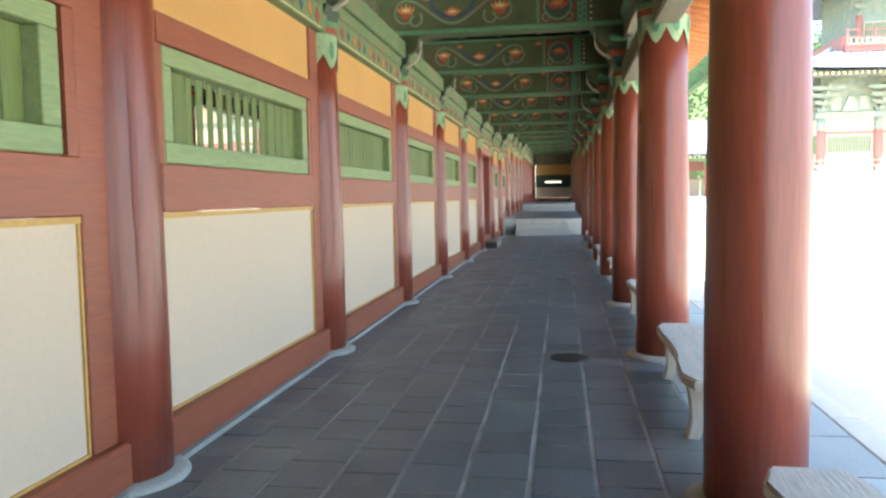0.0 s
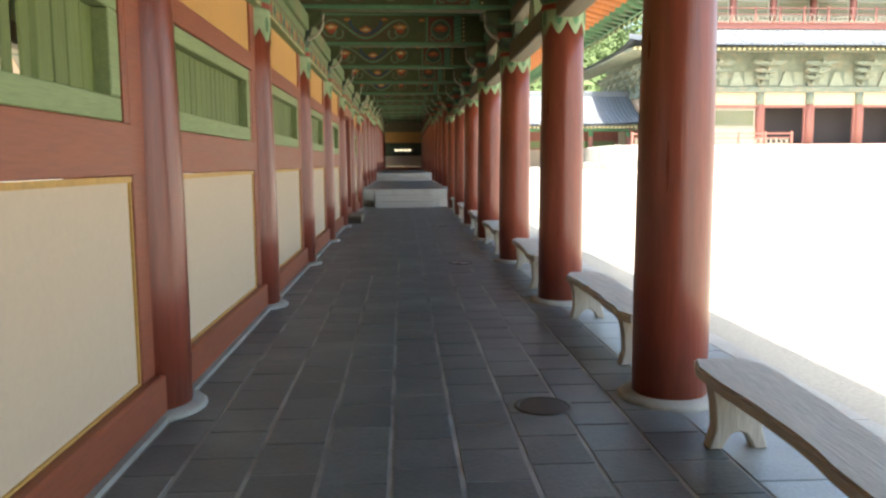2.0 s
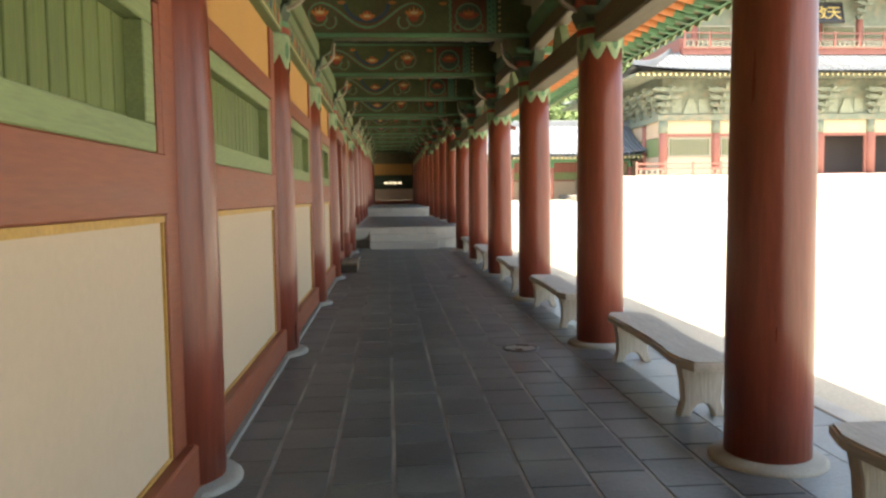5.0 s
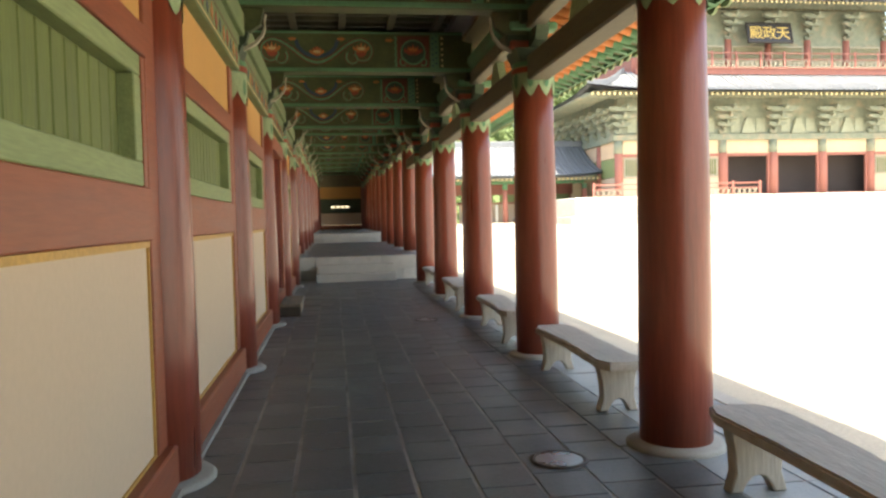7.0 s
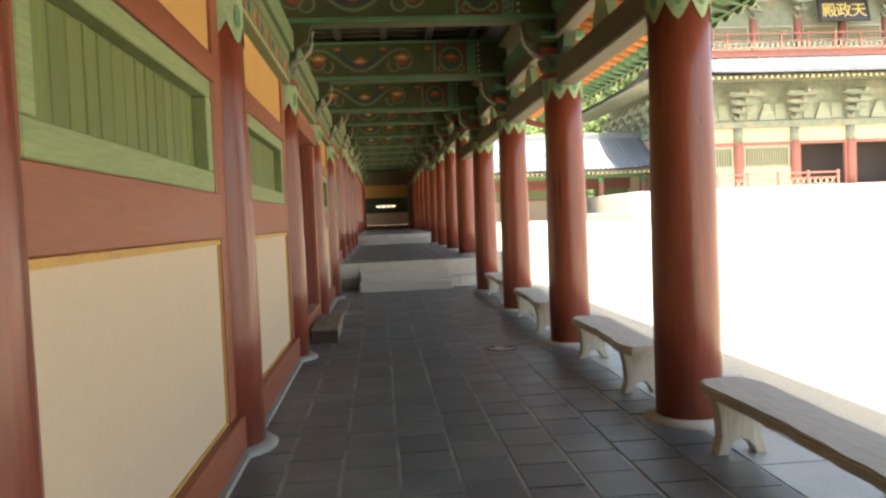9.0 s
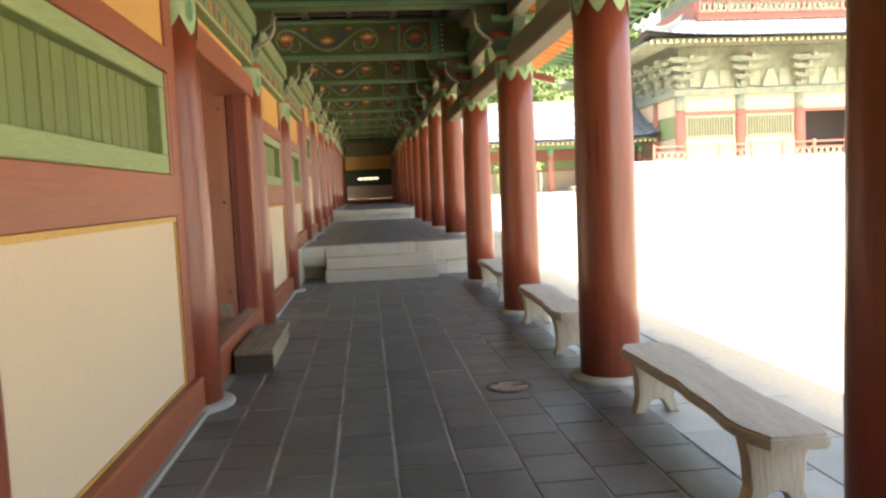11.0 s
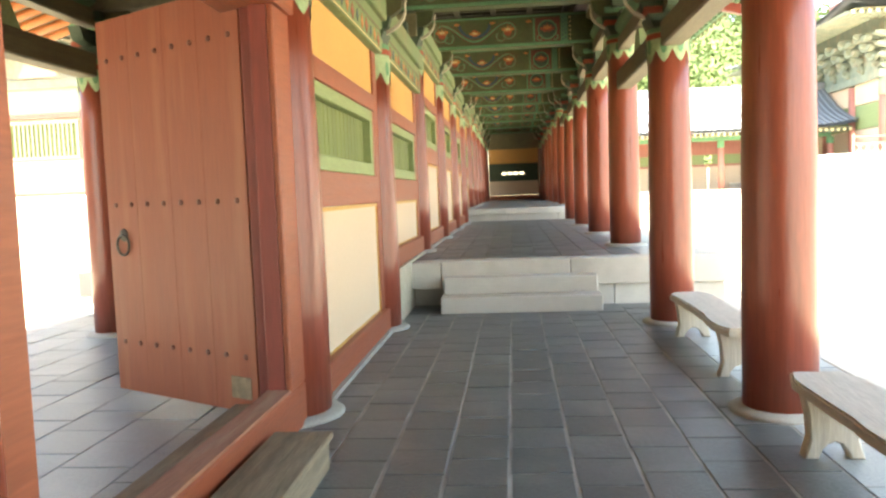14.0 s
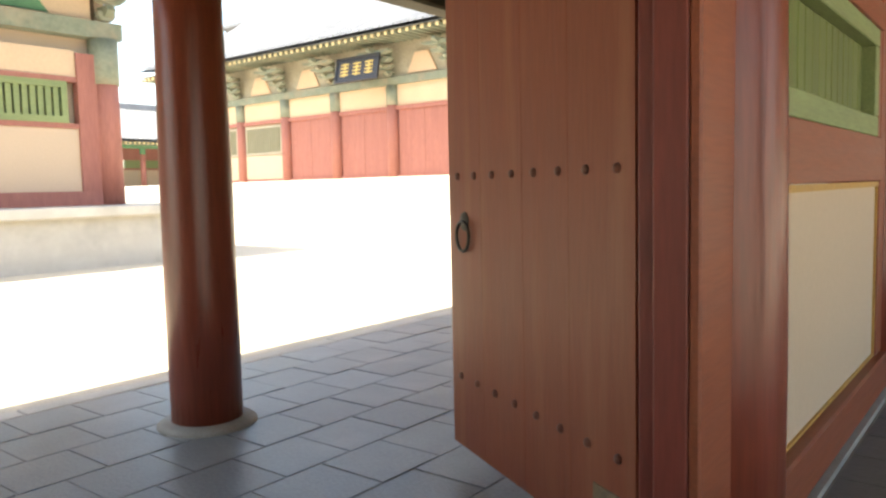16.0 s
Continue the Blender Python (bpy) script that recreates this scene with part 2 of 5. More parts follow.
def thing(name, label, category, group="", kind="", loc=(0, 0, 0), rz=0.0):
    ob = new(name)
    ob.location, ob.rotation_euler = loc, (0, 0, rz)
    return tagged(ob, label, category, group, kind)


# ---- plan ----
BAY, FIRST, LAST = 3.45, -4, 17
XW = -2.22            # face of the wall panels
XR, XB = 1.03, -5.56  # rows of free columns, courtyard side and rear side
PLAT1, PLAT2 = 26.05, 40.0
Y0, Y1 = -14.0, 64.0


def yc(k):
    return BAY * k + 0.43


def lift(k):
    return 1.01 if k >= 12 else 0.62 if k >= 8 else 0.0


# ---- ground: one sheet, rising gently to the north, lower than the paved galleries ----
def ground_height(x, y):
    s = min(max((y - 30) / 26, 0), 1)
    return -0.16 + 1.16 * s * s * (3 - 2 * s)


bm = bmesh.new()
xs = [-600, -300, -150, -90] + list(range(-70, 91, 5)) + [120, 200, 300, 600]
ys = [-600, -300, -120, -60] + list(range(-40, 91, 4)) + [120, 200, 300, 700]
grid = [[bm.verts.new((x, y, ground_height(x, y) + (0.0 if -7.5 < x < 3 else 0.012 * noise.noise((x * 0.2, y * 0.2, 0))))) for x in xs] for y in ys]
for j in range(len(ys) - 1):
    for i in range(len(xs) - 1):
        bm.faces.new((grid[j][i], grid[j][i + 1], grid[j + 1][i + 1], grid[j + 1][i]))
tagged(part("ground", bm, SAND), "pale sunlit sand of the palace courtyard", "ground", kind="structure")

# ---- gallery floors: mortar bed and stone edge ----
floor = thing("floor", "dark grey brick tiles laid in lime mortar", "floor", kind="structure")
part("mortar_bed", boxed(-6.75, 1.88, Y0, PLAT1 + 0.3, -0.3, -0.006), MORTAR, floor)
y = Y0
while y < PLAT1:
    w = random.uniform(1.1, 1.5)
    for x0, x1 in ((1.885, 2.07), (-6.94, -6.755)):
        part("edge_stone", boxed(x0, x1, y + 0.004, min(y + w, PLAT1 + 0.2) - 0.004, -0.32, random.uniform(-0.004, 0.004), 0.008), GRANITE, floor)
    y += w

# ---- granite platforms where the gallery climbs ----
for name, ya, yb, z, zl in (("platform_1", PLAT1, PLAT2, 0.62, -0.3), ("platform_2", PLAT2, Y1 + 3, 1.01, 0.3)):
    plat = thing(name, "raised granite platform of the gallery with dark tiled top", "platform", kind="structure")
    part("core", boxed(-6.7, 1.86, ya + 0.37, yb, zl, z - 0.012), MORTAR, plat)
    x = -6.9
    while x < 1.9:
        w = random.uniform(1.2, 2.0)
        x1 = min(x + w, 2.07)
        if x1 > 1.6:
            x1 = 2.07
        part("cap_stone", boxed(x + 0.003, x1 - 0.003, ya, ya + 0.36, z - (0.36 if z < 0.7 else 0.2), z, 0.012), GRANITE, plat)
        x = x1
    x = -6.85
    while x < 1.9:
        x1 = x + random.uniform(0.7, 1.1)
        if x1 > 1.6:
            x1 = 2.03
        part("face_stone", boxed(x + 0.004, x1 - 0.004, ya + (0.06 if x > -0.5 or z > 0.7 else 0.27), ya + 0.36, zl, z - (0.364 if z < 0.7 else 0.204), 0.006), GRANITE, plat)
        x = x1
    for x0, x1 in ((1.75, 2.07), (-6.94, -6.62)):
        y = ya + 0.364
        while y < yb - 0.5:
            w = random.uniform(1.3, 2.0)
            part("edge_stone", boxed(x0, x1, y + 0.003, min(y + w, yb) - 0.003, z - 0.5, z, 0.01), GRANITE, plat)
            y += w

stair = thing("stone_steps", "two pale granite steps against the raised platform", "steps")
part("lower_step", boxed(-1.68, 0.37, 25.48, 26.06, -0.006, 0.205, 0.012), GRANITE, stair)
part("upper_step", boxed(-1.66, 0.34, 25.76, 26.06, 0.207, 0.425, 0.012), GRANITE, stair)


# ---- columns ----
def column(name, x, y, z, r, label, collar_z, top, wall):
    col = thing(name, label, "column", "gallery columns", loc=(x, y, z))
    prof = [(r, 0.02), (r * 1.01, 0.8), (r * 0.985, 1.6), (r * 0.93, 2.5), (r * 0.9, top)]
    part("shaft", lathe(prof, 28), RED, col, smooth=True)
    part("plinth_stone", lathe([(r + 0.09, -0.02), (r + 0.09, 0.014), (r + 0.065, 0.034), (r - 0.02, 0.046)], 28), PLINTH, col, "round worn granite plinth", smooth=True)
    if wall:
        crack = bmesh.new()
        for a, za, zb in ((0.15, 0.5, 2.3), (-0.55, 0.9, 2.6), (-1.2, 0.2, 1.5)):
            prev = None
            for i in range(9):
                zz = za + (zb - za) * i / 8
                w = 0.004 * math.sin(math.pi * (i + 0.3) / 8.6)
                aa = a + 0.02 * math.sin(i * 1.7 + a)
                rad = r * 1.012
                cur = [crack.verts.new((rad * math.cos(aa + q * w / r), rad * math.sin(aa + q * w / r), zz)) for q in (-1, 1)]
                if prev:
                    crack.faces.new((prev[0], prev[1], cur[1], cur[0]))
                prev = cur
        part("drying_crack", crack, RED_DARK, col)
    # painted collar: band, scalloped fringe of petals, ovals
    rr = r * 0.93 + 0.006
    part("painted_collar", lathe([(rr - 0.001, collar_z + 0.30), (rr - 0.003, top)], 28, cap=False), TEAL, col, "weathered green painted collar", smooth=True)
    fringe = bmesh.new()
    n = 8
    for i in range(n * 6):
        a0, a1 = 2 * math.pi * i / (n * 6), 2 * math.pi * (i + 1) / (n * 6)
        d0, d1 = (0.14 * abs((j - 3) / 3) ** 1.4 for j in (i % 6, i % 6 + 1))
        vs = [fringe.verts.new((rr * 1.002 * math.cos(a), rr * 1.002 * math.sin(a), zz)) for a, zz in ((a0, collar_z + d0), (a1, collar_z + d1), (a1, collar_z + 0.33), (a0, collar_z + 0.33))]
        fringe.faces.new(vs)
    part("petal_fringe", fringe, TEAL_LIGHT, col, "pale green petal fringe")
    oval = bmesh.new()
    for i in range(n):
        a = 2 * math.pi * (i + 0.5) / n
        c, s = math.cos(a), math.sin(a)
        ring = []
        for j in range(10):
            u, v = 0.036 * math.cos(j * math.pi / 5), 0.085 * math.sin(j * math.pi / 5)
            ring.append(oval.verts.new(((rr + 0.006) * c - u * s, (rr + 0.006) * s + u * c, collar_z + 0.18 + v)))
        oval.faces.new(ring)
    part("petal_oval", oval, TEAL, col, "blue-green painted oval")
    part("collar_band", lathe([(rr + 0.006, top - 0.12), (rr + 0.008, top - 0.09), (rr + 0.006, top - 0.06)], 28, cap=False), SCARLET, col)
    # capital block and bracket arms
    part("capital_block", prism([(-0.19, top), (0.19, top), (0.25, top + 0.14), (-0.25, top + 0.14)], "y", -0.22, 0.22), DEEP, col)
    side = 1 if wall else -1
    part("bracket_arm", prism([(side * px, top + pz) for px, pz in ((0, 0.145), (0.20, 0.15), (0.27, 0.20), (0.30, 0.31), (0, 0.31))], "y", -0.06, 0.06), DEEP, col)
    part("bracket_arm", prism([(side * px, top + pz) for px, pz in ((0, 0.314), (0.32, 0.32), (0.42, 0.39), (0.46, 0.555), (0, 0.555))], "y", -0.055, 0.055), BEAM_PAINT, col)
    for path in (((0.21, 0.11), (0.30, 0.145), (0.385, 0.20), (0.45, 0.28), (0.475, 0.36), (0.47, 0.43), (0.485, 0.50)), ((0.215, 0.10), (0.19, 0.15), (0.185, 0.21), (0.20, 0.28))):
        tip = bmesh.new()
        for i, ((xa, za), (xb, zb)) in enumerate(zip(path, path[1:])):
            wa, wb = 0.030 - 0.0035 * i, 0.030 - 0.0035 * (i + 1)
            vs = [tip.verts.new((side * px, py, top + pz)) for py in (-0.03, 0.03) for px, pz in ((xa, za), (xb, zb), (xb - wb, zb + wb), (xa - wa, za + wa))]
            for q in ((0, 1, 2, 3), (7, 6, 5, 4), (0, 4, 5, 1), (1, 5, 6, 2), (2, 6, 7, 3), (3, 7, 4, 0)):
                tip.faces.new([vs[j] for j in q])
        bmesh.ops.recalc_face_normals(tip, faces=list(tip.faces))
        part("curled_tip", tip, WHITEWASH, col, "thin curled pale bracket tip")
    for s in (-1, 1):
        part("cross_arm", prism([(0.1 * s, top + 0.145), (0.36 * s, top + 0.19), (0.44 * s, top + 0.33), (0.1 * s, top + 0.33)], "x", -0.07, 0.07), DEEP, col)
    part("bearing_block", boxed(-0.16, 0.16, -0.16, 0.16, top + 0.425, top + 0.56, 0.01), DEEP, col)
    if not wall:
        for dz in (0.15, 0.36):
            part("rosette", boxed(-0.27, 0.27, -0.08, 0.08, top + dz, top + dz + 0.1, 0.02), SCARLET if dz < 0.2 else TEAL, col)
    return col


first_l = column("wall_column", -2.33, yc(FIRST), 0, 0.275, "round red-painted timber column half set in the wall", 2.78, 3.24, True)
first_r = column("gallery_column", XR, yc(FIRST), 0, 0.238, "round red-painted timber column on a granite plinth", 2.86, 3.24, False)
first_b = column("rear_column", XB, yc(FIRST), 0, 0.225, "round red-painted timber column of the rear gallery", 2.86, 3.24, False)
for o in first_b.children:
    if o.name.startswith(("bracket_arm", "curled_tip")):
        o.rotation_euler = (0, 0, math.pi)
for k in range(FIRST + 1, LAST + 1):
    copy_thing(first_l, pose(-2.33, yc(k) + (0.03 if k == 6 else 0.0), lift(k)))
    copy_thing(first_r, pose(XR, yc(k), lift(k)))
    if 2 <= k <= 9:
        copy_thing(first_b, pose(XB, yc(k), lift(k), 0, 0, 0))


# ---- long wall: sill, panels, rails, windows ----
wall = thing("wall_west", "red timber frame wall with cream and ochre plaster panels", "wall", kind="structure")
DOOR_BAY = 5
shared = {}


def wall_piece(name, args, mat, y, z, bevel=0.0):
    key = (name, args)
    if key not in shared:
        shared[key] = mesh_of(name, boxed(*args, bevel), mat)
    piece(name, shared[key], wall, (0, y, z))


P0, P1 = 0.31, BAY - 0.44      # plaster panels within a bay
W0, W1 = 0.375, BAY - 0.553   # window frames within a bay
L0, L1 = 0.20, BAY - 0.20   # clear bay between wall columns, from the column's axis
for k in range(FIRST, LAST + 1):
    y, z = yc(k), lift(k)
    if k != DOOR_BAY:
        up = 0.62 if k == 7 else 0.0    # the sill climbs with the platform in this bay
        wall_piece("sill_beam", (-2.50, -2.145, L0 - 0.1, L1 + 0.1, 0.03, 0.27), RED_WALL, y, z + up, 0.012)
        wall_piece("stone_footing", (-2.46, -2.115, L0 - 0.1, L1 + 0.1, -0.05 - up, 0.028), WHITEWASH if up else PLINTH, y, z + up)
        wall_piece("jamb", (-2.46, -2.195, 0.1, P0 - 0.002, 0.272 + up, 3.12), RED_WALL, y, z, 0.006)
        wall_piece("jamb", (-2.46, -2.195, P1 + 0.002, BAY - 0.1, 0.272 + up, 3.12), RED_WALL, y, z, 0.006)
        wall_piece("lower_panel", (-2.42, -2.22, P0, P1, 0.272 + up, 1.455), CREAM, y, z)
        for a in ((-2.23, -2.207, P0 + 0.002, P0 + 0.020, 0.273 + up, 1.43), (-2.23, -2.207, P1 - 0.020, P1 - 0.002, 0.273 + up, 1.43), (-2.23, -2.202, P0 + 0.002, P1 - 0.002, 1.432, 1.465), (-2.23, -2.207, P0 + 0.022, P1 - 0.022, 0.273 + up, 0.288 + up)):
            wall_piece("panel_trim", a, GOLD, y, z)
        wall_piece("middle_rail", (-2.47, -2.182, P0, P1, 1.468, 1.755), RED_WALL, y, z, 0.008)
        wall_piece("window_post", (-2.45, -2.20, P0, W0 - 0.003, 1.757, 2.452), RED_WALL, y, z)
        wall_piece("window_post", (-2.45, -2.20, W1 + 0.038, P1, 1.757, 2.452), RED_WALL, y, z)
        # back of the recess in darker red, which deepens the slit's shade
        wall_piece("window_gap", (-2.45, -2.32, W1 + 0.003, W1 + 0.036, 1.757, 2.452), RED_DARK, y, z)
        wall_piece("upper_rail", (-2.46, -2.185, P0, P1, 2.455, 2.63), RED_WALL, y, z, 0.006)
        wall_piece("upper_panel", (-2.42, -2.215, P0, P1, 2.632, 3.12), OCHRE, y, z)
    else:
        wall_piece("lintel_panel", (-2.42, -2.215, 0.417, BAY - 0.417, 3.0, 3.12), OCHRE, y, z)
    wall_piece("painted_tie_beam", (-2.46, -2.12, 0.1, BAY - 0.1, 3.122, 3.50), PLATE_PAINT, y, z, 0.012)
    wall_piece("painted_plate", (-2.48, -2.07, 0.0, BAY, 3.502, 3.74), PLATE_PAINT, y, z, 0.012)
    for i in range(13):
        yy = 0.4 + i * (BAY - 0.8) / 12
        key = ("motif", i % 3)
        if key not in shared:
            w, h = ((0.075, 0.08), (0.05, 0.06), (0.06, 0.075))[i % 3]
            shared[key] = mesh_of("painted_motif", prism([(-w, 0), (-w * 0.4, -h * 0.5), (0, -h), (w * 0.4, -h * 0.5), (w, 0), (w * 0.5, h * 0.4), (0, h), (-w * 0.5, h * 0.4)], "x", -2.118, -2.114), (SCARLET, INDIGO, ORANGE)[i % 3])
        piece("painted_motif", shared[key], wall, (0, y + yy, z + 3.23 + 0.015 * (i % 2)))
    wall_piece("painted_stripe", (-2.118, -2.115, 0.3, BAY - 0.3, 3.345, 3.375), OLIVE, y, z)
    wall_piece("painted_stripe", (-2.118, -2.115, 0.3, BAY - 0.3, 3.128, 3.142), PALE, y, z)

# filled wall strips where the gallery steps up
part("step_filler", boxed(-2.46, -2.14, yc(7) + BAY - 0.2, yc(8) + 0.05, 3.74, 4.36), OLIVE, wall)


def window(k, thin=0.0):
    w = thing("window_%d" % (k - FIRST + 1), "long slatted window in a pale green frame, shut behind with boards", "window", kind="structure", loc=(0, yc(k), lift(k)))
    a, b = W0, W1
    for args in ((-2.44, -2.195, a, b, 1.758, 1.885), (-2.44, -2.195, a, b, 2.335, 2.45)):
        part("window_frame", boxed(*args, 0.006), GREEN, w)
    for args in ((-2.44, -2.195, a, a + 0.10, 1.887, 2.333), (-2.44, -2.195, b - 0.13, b, 1.887, 2.333)):
        part("window_frame", boxed(*args, 0.006), GREEN, w)
    n = 15
    a, b = a + 0.10, b - 0.13
    me = mesh_of("slat", boxed(-0.02, 0.02, -0.069, 0.069, 1.887, 2.333, 0.004), GREEN_SLAT)
    d = 0.007 if thin else 0.02
    narrow = mesh_of("slat", boxed(-d, d, -0.069 + thin, 0.069 - thin, 1.887, 2.333, 0.004), GREEN_SLAT)
    for i in range(n):
        o = piece("slat", narrow if 1 < i < 11 else me, w, (-2.295, a + (i + 0.5) * (b - a) / n, 0), random.uniform(-0.03, 0.03))
    return w


win0 = window(FIRST)
for k in range(FIRST + 1, LAST + 1):
    if k == 0:
        window(0, 0.03)
    elif k != DOOR_BAY:
        copy_thing(win0, pose(0, yc(k), lift(k))).name = "window_%d" % (k - FIRST + 1)

# ---- doorway with two leaves folded back into the rear gallery ----
gate = thing("door_1", "open red plank double door with iron studs and rings", "door", kind="structure")
DY0, DY1 = yc(5) + 0.40, 20.63
part("threshold", boxed(-2.33, -2.17, yc(5) + 0.15, yc(6) - 0.15, 0.0, 0.293, 0.012), RED_WALL, gate)
part("threshold_cap", boxed(-2.335, -2.175, DY0, DY1, 0.295, 0.314, 0.005), THRESHOLD_PAINT, gate, "worn red cap with bare edges")
part("threshold_board", boxed(-2.60, -2.334, DY0 - 0.2, DY1 + 0.1, 0.0, 0.20, 0.012), STEP_WOOD, gate, "bare worn wooden threshold board")
for ya, yb in ((yc(5) + 0.12, DY0), (DY1, yc(6) - 0.12)):
    part("door_jamb", boxed(-2.212, -2.172, ya, yb, 0.295, 2.76, 0.008), RED_WALL, gate)
    # the jamb's inner side as a darker box, its shade painted in
    part("door_stile", boxed(-2.33, -2.214, ya, yb, 0.295, 2.76, 0.006), RED_DARK, gate, "inner side of the jamb, shade put into its colour")
part("door_lintel", boxed(-2.58, -2.14, yc(5) + 0.12, yc(6) - 0.12, 2.762, 2.998, 0.01), RED_WALL, gate)
part("hinge_post", boxed(-2.410, -2.332, 20.70, 20.85, 0.05, 2.9, 0.006), RED_DARK, gate)
part("hinge_post", boxed(-2.52, -2.445, DY0 - 0.16, DY0 - 0.02, 0.05, 2.9, 0.01), RED_DARK, gate)


def leaf(hx, hy, ang, flip):
    lf = thing("door_leaf", "", "", loc=(hx, hy, 0), rz=radians(ang))
    lf.parent = gate
    x = 0.0
    for i, w in enumerate((0.42, 0.37, 0.41, 0.38)):
        part("plank", boxed(-x - w + 0.0006, -x - 0.0006, -0.03, 0.03, 0.12, 2.92, 0.0015), RED_DOOR, lf)
        x += w
    stud = mesh_of("stud", lathe([(0.02, 0), (0.018, 0.007), (0.011, 0.014), (0.003, 0.016)], 10), STUD, True)
    s = 1 if flip else -1
    for zz in (0.50, 1.544, 2.62):
        for i in range(8):
            o = piece("stud", stud, lf, (-0.10 - i * 0.195, s * 0.03, zz))
            o.rotation_euler = (-s * math.pi / 2, 0, 0)
        part("batten", boxed(-1.54, -0.03, -s * 0.032 - 0.035, -s * 0.032 + 0.035 - 0.0, zz - 0.07, zz + 0.07, 0.008), RED_DOOR, lf)
    ring = bmesh.new()
    R1, R2, nn, mm = 0.075, 0.009, 20, 8
    vv = [[ring.verts.new(((R1 + R2 * math.cos(2 * math.pi * j / mm)) * math.cos(2 * math.pi * i / nn) - 1.39, s * 0.045 + R2 * math.sin(2 * math.pi * j / mm), 1.24 + (R1 + R2 * math.cos(2 * math.pi * j / mm)) * math.sin(2 * math.pi * i / nn))) for j in range(mm)] for i in range(nn)]
    for i in range(nn):
        for j in range(mm):
            ring.faces.new((vv[i][j], vv[(i + 1) % nn][j], vv[(i + 1) % nn][(j + 1) % mm], vv[i][(j + 1) % mm]))
    part("pull_ring", ring, IRON, lf, "dark iron pull ring", smooth=True)
    plate = lathe([(0.05, 0), (0.048, 0.006), (0.02, 0.012)], 14)
    bmesh.ops.rotate(plate, verts=plate.verts, matrix=Matrix.Rotation(-s * math.pi / 2, 3, "X"))
    bmesh.ops.translate(plate, verts=plate.verts, vec=(-1.39, s * 0.03, 1.315))
    part("ring_plate", plate, IRON, lf)
    part("repair_plate", boxed(-0.26, -0.06, s * 0.03 - 0.004, s * 0.03 + 0.004, 0.21, 0.36, 0.002), STEP_WOOD, lf, "grey metal repair plate")
    return lf


leaf(-2.418, 20.76, -28.9, False)
leaf(-2.50, DY0 - 0.22, 38, True)

block = thing("wooden_step", "weathered timber step block before the doorway", "step")
part("top_board", boxed(-2.13, -1.78, 18.62, 20.12, 0.165, 0.205, 0.008), STEP_WOOD, block)
part("body", boxed(-2.12, -1.80, 18.66, 20.08, 0.0, 0.163, 0.004), STEP_WOOD, block)
# added board that carries the shade of the step's front as dark colour
part("end_board", boxed(-2.125, -1.785, 18.625, 18.658, 0.0, 0.163, 0.003), END_SHADE, block, "end board with the front's shade put into its colour")


# ---- ceiling beams with painted scrolls ----
def flat_ring(cx, cz, r0, r1, a0, a1, y, n=14, spiral=0.0):
    bm = bmesh.new()
    prev = None
    for i in range(n + 1):
        a, s = a0 + (a1 - a0) * i / n, 1 - spiral * i / n
        cur = [bm.verts.new((cx + r * s * math.cos(a), y, cz + r * s * math.sin(a))) for r in (r0, r1)]
        if prev:
            bm.faces.new((prev[0], cur[0], cur[1], prev[1]))
        prev = cur
    return bm


def flower(cx, cz, y, s=1.0):
    bm = bmesh.new()
    for i, (dx, h) in enumerate(((-0.075, 0.045), (-0.04, 0.07), (0.0, 0.09), (0.04, 0.07), (0.075, 0.045))):
        vs = [bm.verts.new((cx + s * px, y, cz + s * pz)) for px, pz in ((dx * 0.4, -0.035), (dx + 0.022, 0.01), (dx * 1.15, h), (dx - 0.022, 0.01))]
        bm.faces.new(vs)
    return bm


